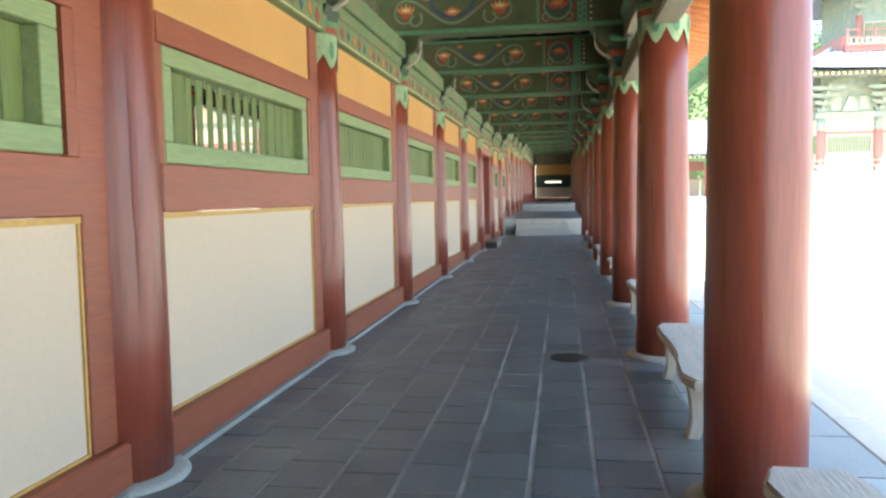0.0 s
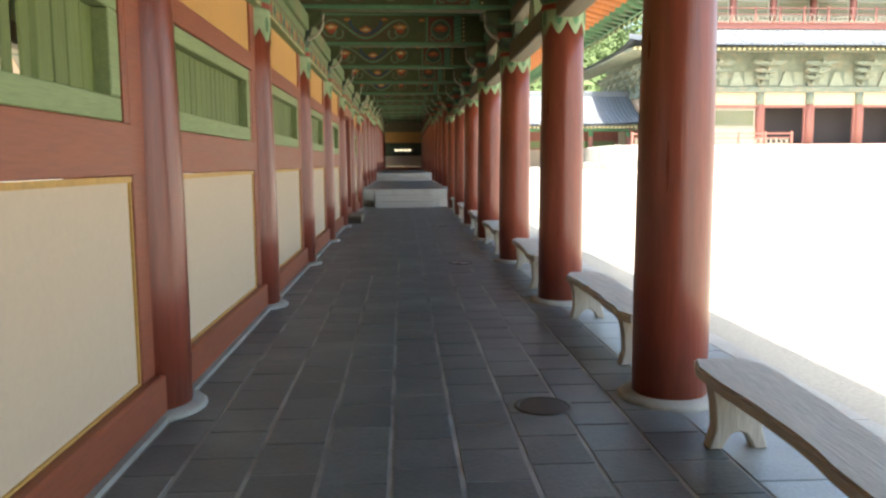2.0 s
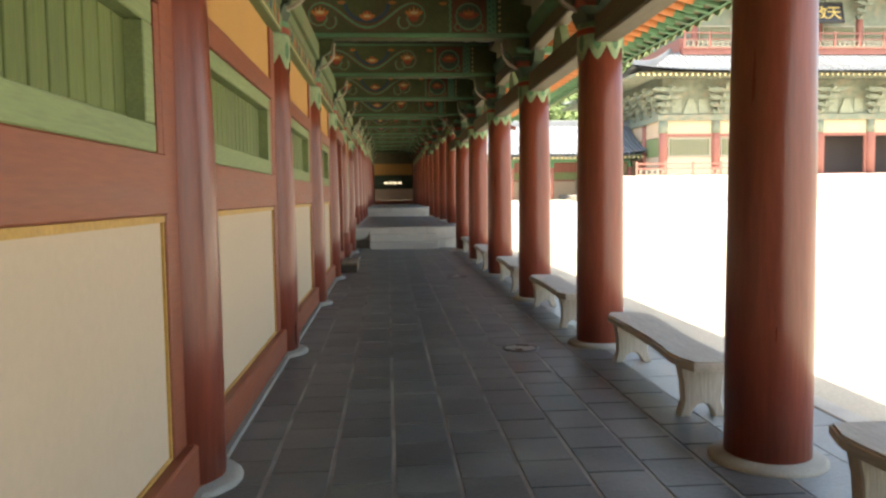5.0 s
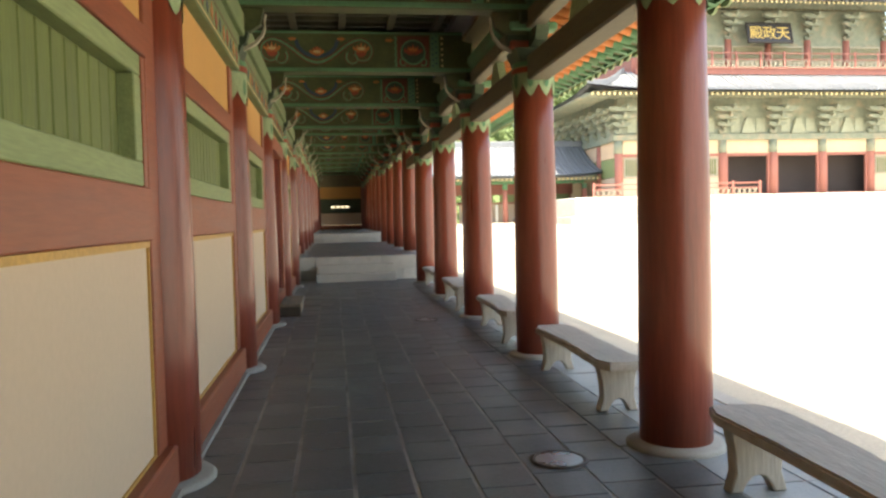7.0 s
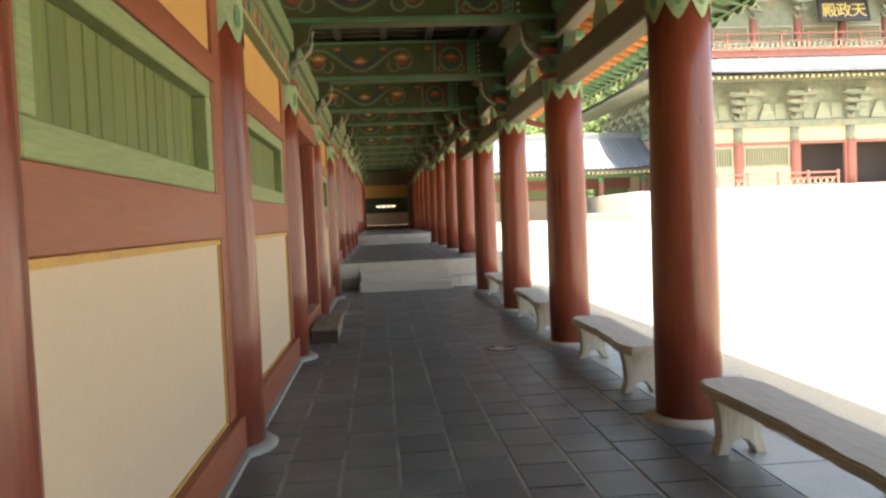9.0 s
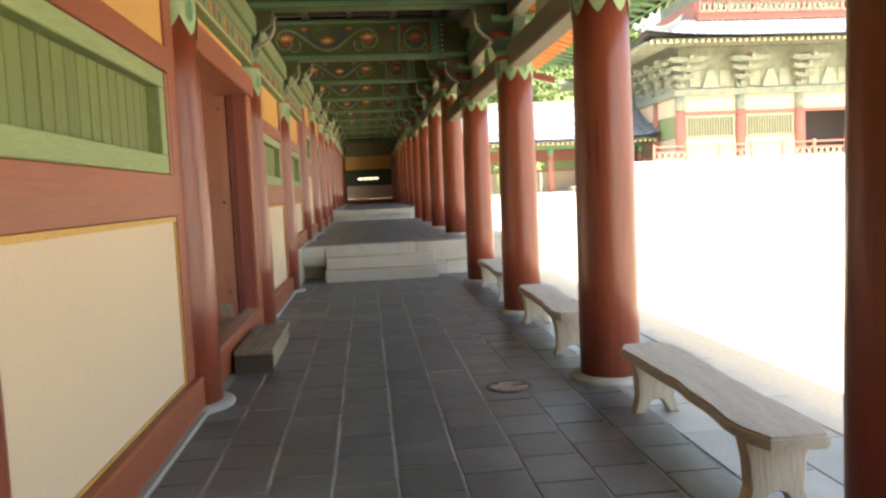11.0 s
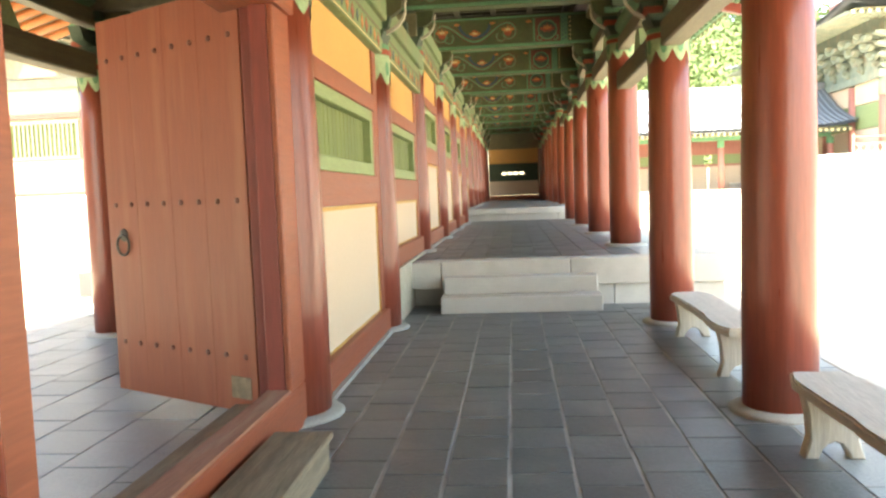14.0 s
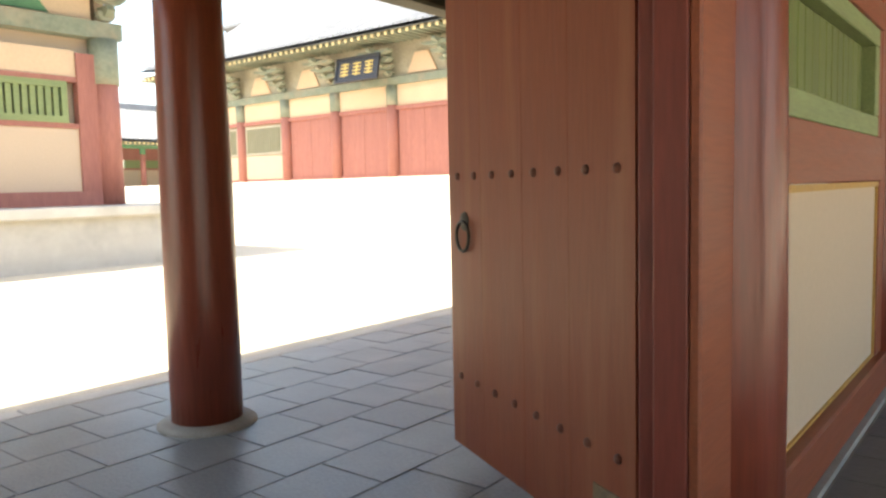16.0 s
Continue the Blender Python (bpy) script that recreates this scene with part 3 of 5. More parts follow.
def beam():
    b = thing("ceiling_beam", "painted cross beam with red flowers and green scrolls", "beam", "gallery cross beams", loc=(0, yc(FIRST), 0))
    x0, x1, z0, z1 = -2.44, 0.98, 3.80, 4.40
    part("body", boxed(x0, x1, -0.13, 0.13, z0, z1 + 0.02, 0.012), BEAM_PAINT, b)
    part("lower_edge", boxed(x0, x1, -0.146, -0.131, z0 + 0.006, z0 + 0.062, 0.003), TEAL, b, "verdigris green lower edge")
    part("upper_edge", boxed(x0, x1, -0.138, -0.131, z1 - 0.03, z1), TEAL, b)
    f = -0.1325
    zc = 4.10

    def ribbon(path, w0, w1, y):
        """Flat painted stroke of tapering half width along (x, z) points."""
        bm, prev = bmesh.new(), None
        for i, (px, pz) in enumerate(path):
            qx, qz = path[min(i + 1, len(path) - 1)]
            rx, rz = path[max(i - 1, 0)]
            d = Vector((qx - rx, qz - rz)).normalized() * (w0 + (w1 - w0) * i / (len(path) - 1))
            cur = [bm.verts.new((px - d.y, y, pz + d.x)), bm.verts.new((px + d.y, y, pz - d.x))]
            if prev:
                bm.faces.new((prev[0], cur[0], cur[1], prev[1]))
            prev = cur
        return bm

    mid = -1.38
    for sx in (-1, 1):
        wave = [(mid + sx * 0.033 * i, zc + 0.01 - 0.17 * math.cos(math.pi * i / 20)) for i in range(21)]
        for i in range(1, 20):
            a, r = math.pi / 2 - i * 0.30, 0.19 * (1 - i / 30)
            wave.append((mid + sx * (0.66 + r * math.cos(a)), zc - 0.01 + r * math.sin(a)))
        inner = []
        for i in range(16):
            a, r = math.pi * 0.75 + i * 0.36, 0.115 * (1 - i / 24)
            inner.append((mid + sx * (0.54 + r * math.cos(a)), zc - 0.09 + r * math.sin(a)))
        for path, w in ((wave, 0.042), (inner, 0.032)):
            part("scroll", ribbon(path, w, w * 0.5, f - 0.001), SCROLL, b, "dull red painted scroll")
            part("scroll_line", ribbon(path, w * 0.5, w * 0.2, f - 0.002), TEAL, b)
        cx = mid + sx * 0.66
        part("flower_ground", flat_ring(cx, zc + 0.0, 0.0, 0.08, 0, 2 * math.pi, f - 0.0025), SCARLET, b)
        part("flower", flower(cx, zc + 0.03, f - 0.004, 1.3), ORANGE, b, "orange lotus flower")
        part("flower_heart", flower(cx, zc + 0.04, f - 0.006, 0.6), PALE, b)
    cup = [(mid + 0.30 * math.cos(a), zc + 0.17 + 0.24 * math.sin(a)) for a in [math.pi * (1.0 + i / 20) for i in range(21)]]
    part("cup", ribbon(cup, 0.026, 0.026, f - 0.0022), INDIGO, b, "dark blue painted cup")
    part("flower_ground", flat_ring(mid, zc + 0.0, 0.0, 0.07, 0, 2 * math.pi, f - 0.0025), SCARLET, b)
    part("flower", flower(mid, zc - 0.02, f - 0.004, 1.15), ORANGE, b, "orange lotus flower")
    part("flower_heart", flower(mid, zc - 0.01, f - 0.006, 0.55), PALE, b)
    for cx, cz in ((mid - 0.36, 4.28), (mid + 0.36, 4.28), (-0.30, 4.27)):
        part("bud", flower(cx, cz, f - 0.003, 0.6), ORANGE, b)
    part("end_panel", boxed(-0.18, 0.31, -0.135, 0.135, z0 + 0.08, z1 - 0.06), SCROLL, b, "dull red end panel")
    part("end_ground", flat_ring(0.065, zc + 0.0, 0.0, 0.17, 0, 6.2832, -0.1365), DEEP, b)
    part("end_flower", flower(0.065, zc + 0.0, -0.140, 1.5), SCARLET, b)
    part("end_flower", flower(0.065, zc + 0.03, -0.142, 0.8), ORANGE, b)
    part("end_scroll", merge(flat_ring(0.065, zc, 0.17, 0.195, 0, 6.3, -0.138), flat_ring(-0.09, zc - 0.15, 0.04, 0.06, 0.5, 5.6, -0.138), flat_ring(0.22, zc - 0.15, 0.04, 0.06, -2.5, 2.6, -0.138)), TEAL, b)
    part("end_border", ribbon([(-0.21 + 0.02 * (i % 2), z0 + 0.08 + 0.046 * i) for i in range(11)], 0.016, 0.016, -0.1365), TEAL, b)
    part("green_band", boxed(0.33, 0.46, -0.1345, 0.1345, z0 + 0.057, z1 - 0.037), TEAL, b, "green band with dark dots")
    dots, pale = bmesh.new(), bmesh.new()
    for i in range(6):
        for cx in (0.365, 0.42):
            dots = merge(dots, flat_ring(cx, z0 + 0.10 + i * 0.083 + (0.03 if cx > 0.4 else 0), 0, 0.016, 0, 6.284, -0.1365, 8))
        pale = merge(pale, flat_ring(0.51, z0 + 0.10 + i * 0.083, 0, 0.018, 0, 6.284, -0.1345, 8))
    part("dot_row", dots, INDIGO, b)
    part("dot_row", pale, PALE, b)
    return b


beam0 = beam()
for k in range(FIRST + 1, LAST + 1):
    copy_thing(beam0, pose(0, yc(k), lift(k)))

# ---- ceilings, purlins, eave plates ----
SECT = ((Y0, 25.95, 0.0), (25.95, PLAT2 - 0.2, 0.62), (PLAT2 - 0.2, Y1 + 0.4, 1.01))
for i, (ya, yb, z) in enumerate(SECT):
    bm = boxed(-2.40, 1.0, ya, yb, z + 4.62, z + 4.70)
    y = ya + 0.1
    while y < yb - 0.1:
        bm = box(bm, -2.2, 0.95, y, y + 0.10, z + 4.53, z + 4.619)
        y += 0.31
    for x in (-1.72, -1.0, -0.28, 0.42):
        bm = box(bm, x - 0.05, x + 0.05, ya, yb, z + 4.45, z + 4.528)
    tagged(part("ceiling_%d" % (i + 1), bm, CEILING_BOARD), "dark weathered board ceiling with battens", "ceiling", kind="structure")

purlin_me = mesh_of("eave_beam", boxed(-0.12, 0.12, -BAY / 2 + 0.2, BAY / 2 - 0.2, 3.03, 3.30, 0.02), BEAM_WOOD)
plate_me = mesh_of("eave_plate", boxed(-0.09, 0.09, -BAY / 2, BAY / 2, 3.62, 3.82, 0.015), BEAM_WOOD)
round_me = mesh_of("purlin", lathe([(0.13, -BAY / 2), (0.13, BAY / 2)], 14), TEAL)
frieze_me = mesh_of("frieze_block", prism([(-0.3, 3.31), (0.3, 3.31), (0.12, 3.60), (-0.12, 3.60)], "x", -0.05, 0.05), TEAL_LIGHT)
for nm, X in (("east_eave_beams", XR), ("rear_eave_beams", XB)):
    fr = thing(nm, "weathered grey timber tie beams between the column heads", "beam", kind="structure")
    for k in range(FIRST, LAST + 1):
        if X == XB and not 2 <= k <= 9:
            continue
        y, z = yc(k) + BAY / 2, lift(k)
        piece("eave_beam", purlin_me, fr, (X, y, z))
        piece("eave_plate", plate_me, fr, (X, y, z))
        piece("frieze_block", frieze_me, fr, (X, y, z))
        o = piece("purlin", round_me, fr, (X, y, z + 3.97))
        o.rotation_euler = (math.pi / 2, 0, 0)
# projecting ends of the eave beam where the lower roof stops
part("eave_beam_end", boxed(XR - 0.12, XR + 0.12, yc(7) + 0.2, yc(7) + 0.75, 3.03, 3.30, 0.02), BEAM_WOOD, bpy.data.objects["east_eave_beams"])
part("gable_board", prism([(XR + 0.2, 4.02), (XR + 1.75, 3.62), (XR + 1.75, 3.50), (XR + 0.2, 3.90)], "y", 25.9, 25.98), RED_DARK, bpy.data.objects["east_eave_beams"])

# eaves: round rafters, square flying rafters, boards, tile edge
raf = lathe([(0.055, 0.0), (0.055, 1.55)], 8)
raf_me = mesh_of("rafter", raf, ORANGE, True)
tip = lathe([(0.058, 1.43), (0.058, 1.56)], 8)
tip_me = mesh_of("rafter_tip", tip, TEAL)
fly_me = mesh_of("flying_rafter", boxed(-0.04, 0.04, -0.04, 0.04, 1.5, 1.95, 0.006), TEAL)
end_me = mesh_of("rafter_end", boxed(-0.042, 0.042, -0.042, 0.042, 1.952, 1.965), PALE)
tile_me = mesh_of("eave_tile", lathe([(0.075, 0), (0.075, 0.32), (0.0, 0.325)], 10, cap=False), ROOF, True)
drip_me = mesh_of("drip_tile", prism([(0.125 * math.cos(math.pi * (1 + i / 10)), 0.13 * math.sin(math.pi * (1 + i / 10))) for i in range(11)], "x", -0.012, 0.012), TEAL_LIGHT)
for nm, X, sgn, ya, yb in (("eave_east", XR, 1, -6.0, 36.0), ("eave_rear", XB, -1, 12.0, 31.0)):
    ev = thing(nm, "wide tiled eave on orange and green painted rafters", "eave", kind="structure")
    for sa, sb, z in SECT:
        a, b = max(sa, ya), min(sb, yb)
        if a >= b:
            continue
        zz = z + 4.28
        ex = X + sgn * 1.85
        part("eave_board", prism([(X - sgn * 0.2, zz - 0.0), (ex, zz - 0.48), (ex, zz - 0.44), (X - sgn * 0.2, zz + 0.06)], "y", a, b), OLIVE, ev)
        part("tile_bed", prism([(X - sgn * 0.2, zz + 0.065), (ex + sgn * 0.04, zz - 0.435), (ex + sgn * 0.04, zz - 0.36), (X - sgn * 0.2, zz + 0.5)], "y", a, b), ROOF, ev)
        part("fascia", prism([(ex - sgn * 0.02, zz - 0.52), (ex + sgn * 0.03, zz - 0.52), (ex + sgn * 0.03, zz - 0.445), (ex - sgn * 0.02, zz - 0.445)], "y", a, b), TEAL, ev)
        y = a + 0.15
        while y < b:
            rot = (0, sgn * (math.pi / 2 + 0.27), 0)
            for me, nmm in ((raf_me, "rafter"), (tip_me, "rafter_tip")):
                o = piece(nmm, me, ev, (X + sgn * 0.02, y, zz - 0.13))
                o.rotation_euler = rot
            for me, nmm in ((fly_me, "flying_rafter"), (end_me, "rafter_end")):
                o = piece(nmm, me, ev, (X + sgn * 0.0, y, zz - 0.04))
                o.rotation_euler = (0, sgn * (math.pi / 2 + 0.235), 0)
            o = piece("eave_tile", tile_me, ev, (ex - sgn * 0.22, y, zz - 0.34))
            o.rotation_euler = (0, sgn * (math.pi / 2 + 0.25), 0)
            piece("drip_tile", drip_me, ev, (ex + sgn * 0.055, y + 0.15, zz - 0.45))
            y += 0.30
# main roof over the two galleries
roof = thing("roof", "grey tiled roof over the double gallery", "roof", kind="structure")
for a, b, z in SECT:
    part("roof_slope", prism([(XB - 0.2, z + 4.8), (XR + 0.2, z + 4.8), (-2.35, z + 6.6)], "y", a, b), ROOF, roof)
    part("eave_cover", prism([(XR - 0.4, z + 4.45), (XR + 1.95, z + 3.98), (XR + 0.19, z + 4.9), (XR - 0.4, z + 4.9)], "y", a, b), ROOF, roof)
    part("eave_cover", prism([(XB + 0.4, z + 4.45), (XB - 1.95, z + 3.98), (XB - 0.19, z + 4.9), (XB + 0.4, z + 4.9)], "y", a, b), ROOF, roof)
    tagged(part("ceiling_rear", boxed(XB - 0.1, -2.45, a, b, z + 4.62, z + 4.72), OLIVE), "dark board ceiling of the rear gallery", "ceiling", kind="structure")
for k in range(2, 10):
    o = part("rear_beam", boxed(XB, -2.45, yc(k) - 0.13, yc(k) + 0.13, lift(k) + 3.8, lift(k) + 4.35, 0.02), BEAM_WOOD)
    tagged(o, "weathered cross beam of the rear gallery", "beam", "rear cross beams")

# ---- ends of the gallery ----
endw = thing("wall_north", "ochre plaster end wall with a slotted window", "wall", kind="structure")
for nm, a, m in (("lower_panel", (-2.2, 0.9, Y1, Y1 + 0.25, 1.3, 2.2), CREAM), ("sill", (-2.2, 0.9, Y1 - 0.03, Y1 + 0.28, 0.9, 1.29), RED_WALL), ("band", (-2.2, 0.9, Y1 - 0.03, Y1 + 0.28, 2.202, 2.5), DEEP), ("band", (-2.2, 0.9, Y1 - 0.03, Y1 + 0.28, 2.76, 3.3), DEEP), ("side", (-2.2, -1.42, Y1 - 0.03, Y1 + 0.28, 2.502, 2.758), DEEP), ("side", (0.06, 0.9, Y1 - 0.03, Y1 + 0.28, 2.502, 2.758), DEEP), ("upper_panel", (-2.2, 0.9, Y1, Y1 + 0.25, 3.302, 4.2), OCHRE), ("top_beam", (-2.3, 1.0, Y1 - 0.05, Y1 + 0.3, 4.202, 5.6), OLIVE)):
    part(nm, boxed(*a), m, endw)
for i in range(5):
    part("slat", boxed(-1.44 + i * 0.36, -1.36 + i * 0.36, Y1, Y1 + 0.1, 2.502, 2.758), DEEP, endw)
part("slot_board", boxed(-1.418, 0.058, Y1 + 0.101, Y1 + 0.15, 2.502, 2.60), DEEP, endw)
part("wall_panel", boxed(0.9, 1.2, Y1, Y1 + 0.25, 0.9, 5.6), RED_WALL, endw)
# added wall, hidden behind the columns, that darkens the last bays
tagged(part("wall_east", boxed(1.32, 1.6, 54.0, Y1 + 0.4, 0.6, 5.6), RED_WALL), "plain red wall added to keep daylight off the end wall", "wall", kind="structure")
# added sunlit backdrop so that the slot in the end wall reads white
tagged(part("wall_outer", boxed(-8.0, 2.0, 72.0, 72.3, 0.5, 5.0), WHITEWASH), "pale wall added behind the end slot to make it white", "wall", kind="structure")
southw = tagged(part("wall_south", boxed(-7.0, 1.2, Y0 - 0.3, Y0, -0.2, 5.2), OCHRE), "plain ochre plaster wall closing the gallery", "wall", kind="structure")


# ---- benches ----
def bench(y, seed):
    rng = random.Random(seed)
    L = 2.1 + rng.uniform(-0.1, 0.1)
    b = thing("bench", "rustic grey wooden bench with a wavy plank seat", "bench", "benches between the columns", loc=(1.1, y, 0))
    pts, n = [], 12
    wob = [rng.uniform(-0.012, 0.012) for _ in range(2 * n + 2)]
    for i in range(n + 1):
        u = i / n
        pts.append((-0.185 - 0.018 * math.cos(u * 6.3) + wob[i] * 0.8 + (0.06 if i in (0, n) else 0), -L / 2 + L * u))
    for i in range(n, -1, -1):
        u = i / n
        pts.append((0.185 + 0.018 * math.cos(u * 6.3 + 1) + wob[n + i] * 0.8 - (0.06 if i in (0, n) else 0), -L / 2 + L * u))
    bm = prism(pts, "z", 0.355, 0.425)
    bmesh.ops.bevel(bm, geom=[e for e in bm.edges if abs(e.verts[0].co.z - e.verts[1].co.z) < 1e-5], offset=0.014, segments=2, affect="EDGES")
    part("seat", bm, BENCH_WOOD, b)
    for s in (-1, 1):
        w = rng.uniform(0.145, 0.165)
        leg = [(-w - 0.01, 0), (-w + 0.065, 0), (-w + 0.085, 0.045), (-0.035, 0.085), (0, 0.095), (0.035, 0.085), (w - 0.085, 0.045), (w - 0.065, 0), (w + 0.01, 0), (w - 0.022, 0.11), (w - 0.012, 0.24), (w + 0.012, 0.354), (-w - 0.012, 0.354), (-w + 0.012, 0.24), (-w + 0.022, 0.11)]
        yy = s * (L / 2 - 0.24)
        lb = prism(leg, "y", yy - 0.05, yy + 0.05)
        bmesh.ops.bevel(lb, geom=[e for e in lb.edges if abs(e.verts[0].co.y - e.verts[1].co.y) < 1e-5], offset=0.01, segments=1, affect="EDGES")
        part("leg", lb, BENCH_LEG, b)
    return b


for k in range(-1, 8):
    o = bench(BAY * k - 1.30 + 0.07 * math.sin(k * 2.1), k + 20)
    o.rotation_euler = (0, 0, -0.025 + 0.02 * math.sin(k * 3.7))
    o.location.x = {2: 1.1, 3: 1.04, 4: 0.99, 5: 0.99, 6: 0.98}.get(k, 1.05)

# ---- manhole covers ----
for i, my in enumerate((3.72, 10.63, 17.56)):
    mh = thing("manhole_cover", "round worn steel cover set in the tiles", "manhole cover", "floor covers", loc=(0.17, my, 0))
    part("rim", lathe([(0.185, -0.01), (0.185, 0.008), (0.155, 0.009), (0.150, 0.004)], 28, cap=False), IRON, mh, smooth=True)
    part("cover", lathe([(0.151, -0.01), (0.151, 0.006), (0.14, 0.0075)], 28), STEEL if i else IRON, mh)


# ---- buildings round the courts ----
def tiled_roof(parent, x0, x1, ye, ze, yr, zr, inset, step=0.42, curve=0.5):
    """One slope from eave line (ye, ze) up to ridge line (yr, zr), with tile ribs; ends drawn in by inset at the top."""
    bm = bmesh.new()
    n = 8
    def pt(x, v, dz=0.0):
        xm, hw, ht = (x0 + x1) / 2, (x1 - x0) / 2, (x1 - x0) / 2 - inset
        u = (x - xm) / hw
        lim = hw + (ht - hw) * v
        xx = xm + max(-lim, min(lim, x - xm))
        z = ze + (zr - ze) * v - curve * math.sin(math.pi * v) + 0.9 * curve * abs(u) ** 6 * (1 - v)
        return (xx, ye + (yr - ye) * v, z + dz)
    cols = [x0 + (x1 - x0) * i / 24 for i in range(25)]
    for dz in (0.0, -0.18):
        g = [[bm.verts.new(pt(x, j / n, dz)) for x in cols] for j in range(n + 1)]
        for j in range(n):
            for i in range(24):
                if (Vector(g[j][i].co) - Vector(g[j][i + 1].co)).length > 1e-4:
                    bm.faces.new((g[j][i], g[j][i + 1], g[j + 1][i + 1], g[j + 1][i]))
    part("roof_deck", bm, ROOF, parent)
    ribs = bmesh.new()
    x = x0 + 0.1
    while x < x1:
        prev = None
        for j in range(n + 1):
            p = pt(x, j / n)
            if abs(p[0] - x) > 1e-4:
                break
            cur = [ribs.verts.new((p[0] + dx, p[1], p[2] + dz)) for dx, dz in ((-0.09, 0), (-0.05, 0.09), (0.05, 0.09), (0.09, 0))]
            if prev:
                for i in range(3):
                    ribs.faces.new((prev[i], prev[i + 1], cur[i + 1], cur[i]))
            else:
                ribs.faces.new(cur)
            prev = cur
        x += step
    tagged(part("roof_tiling", ribs, ROOF, parent), kind="stuff")


def eave_line(parent, x0, x1, y, z, step=0.42, out=0.9, face=1):
    """Rafter ends under an eave that faces -y."""
    bm, ends = bmesh.new(), bmesh.new()
    x = x0 + 0.2
    while x < x1 - 0.1:
        box(bm, x - 0.07, x + 0.07, y + 0.1, y + 0.1 + out * 2, z - 0.36, z - 0.22)
        box(ends, x - 0.075, x + 0.075, y + 0.06, y + 0.099, z - 0.37, z - 0.21)
        x += step
    tagged(part("rafter_work", bm, HAZED_GREEN, parent), kind="stuff")
    tagged(part("rafter_trim", ends, PALE, parent), kind="stuff")
    part("eave_soffit", boxed(x0 + 0.3, x1 - 0.3, y + 0.15, y + out * 3.2, z - 0.19, z - 0.1), OLIVE, parent)


bracket_meshes = {}


def bracket_set(parent, x, y, z0, z1, w=1.0, rz=0.0):
    """Stepped cluster of bracket arms, each arm a piece of its own."""
    b = new("bracket_set")
    b.parent, b.location, b.rotation_euler = parent, (x, y, z0), (0, 0, rz)
    h = (z1 - z0) / 4
    for i in range(4):
        key = (round(h, 3), w, i)
        if key not in bracket_meshes:
            s = w * (0.22 + 0.16 * i)
            low, rise = h * 0.03, h * 0.6
            wing = [(-s, rise), (-s, rise * 0.55), (-s * 0.6, low), (s * 0.6, low), (s, rise * 0.55), (s, rise)]
            tongue = [(0.1, h * 0.3), (-0.3 - 0.28 * i * w, h * 0.3), (-0.45 - 0.28 * i * w, h * 0.6), (-0.38 - 0.28 * i * w, h * 0.95), (0.1, h * 0.95)]
            bracket_meshes[key] = (mesh_of("cross_arm", prism(wing, "y", -0.2 - 0.25 * i * w, -0.02 - 0.2 * i * w), HAZED_GREEN), mesh_of("tongue", prism(tongue, "x", -0.1, 0.1), HAZED_GREEN))
        for nm, me in zip(("cross_arm", "tongue"), bracket_meshes[key]):
            piece(nm, me, b, (0, 0, i * h))


def slat_window(parent, x0, x1, y, z0, z1, frame_mat=WHITEWASH):
    w = new("window")
    w.parent = parent
    part("frame", merge(boxed(x0, x1, y - 0.06, y + 0.02, z0, z0 + 0.12), boxed(x0, x1, y - 0.06, y + 0.02, z1 - 0.12, z1), boxed(x0, x0 + 0.12, y - 0.06, y + 0.02, z0 + 0.12, z1 - 0.12), boxed(x1 - 0.12, x1, y - 0.06, y + 0.02, z0 + 0.12, z1 - 0.12)), frame_mat, w)
    n = max(6, int((x1 - x0) / 0.2))
    for i in range(1, n):
        xx = x0 + 0.12 + (x1 - x0 - 0.24) * i / n
        part("slat", boxed(xx - 0.035, xx + 0.035, y - 0.04, y, z0 + 0.12, z1 - 0.12), frame_mat, w)
    part("backing", boxed(x0 + 0.1, x1 - 0.1, y + 0.021, y + 0.05, z0 + 0.1, z1 - 0.1), GREEN_SLAT, w)


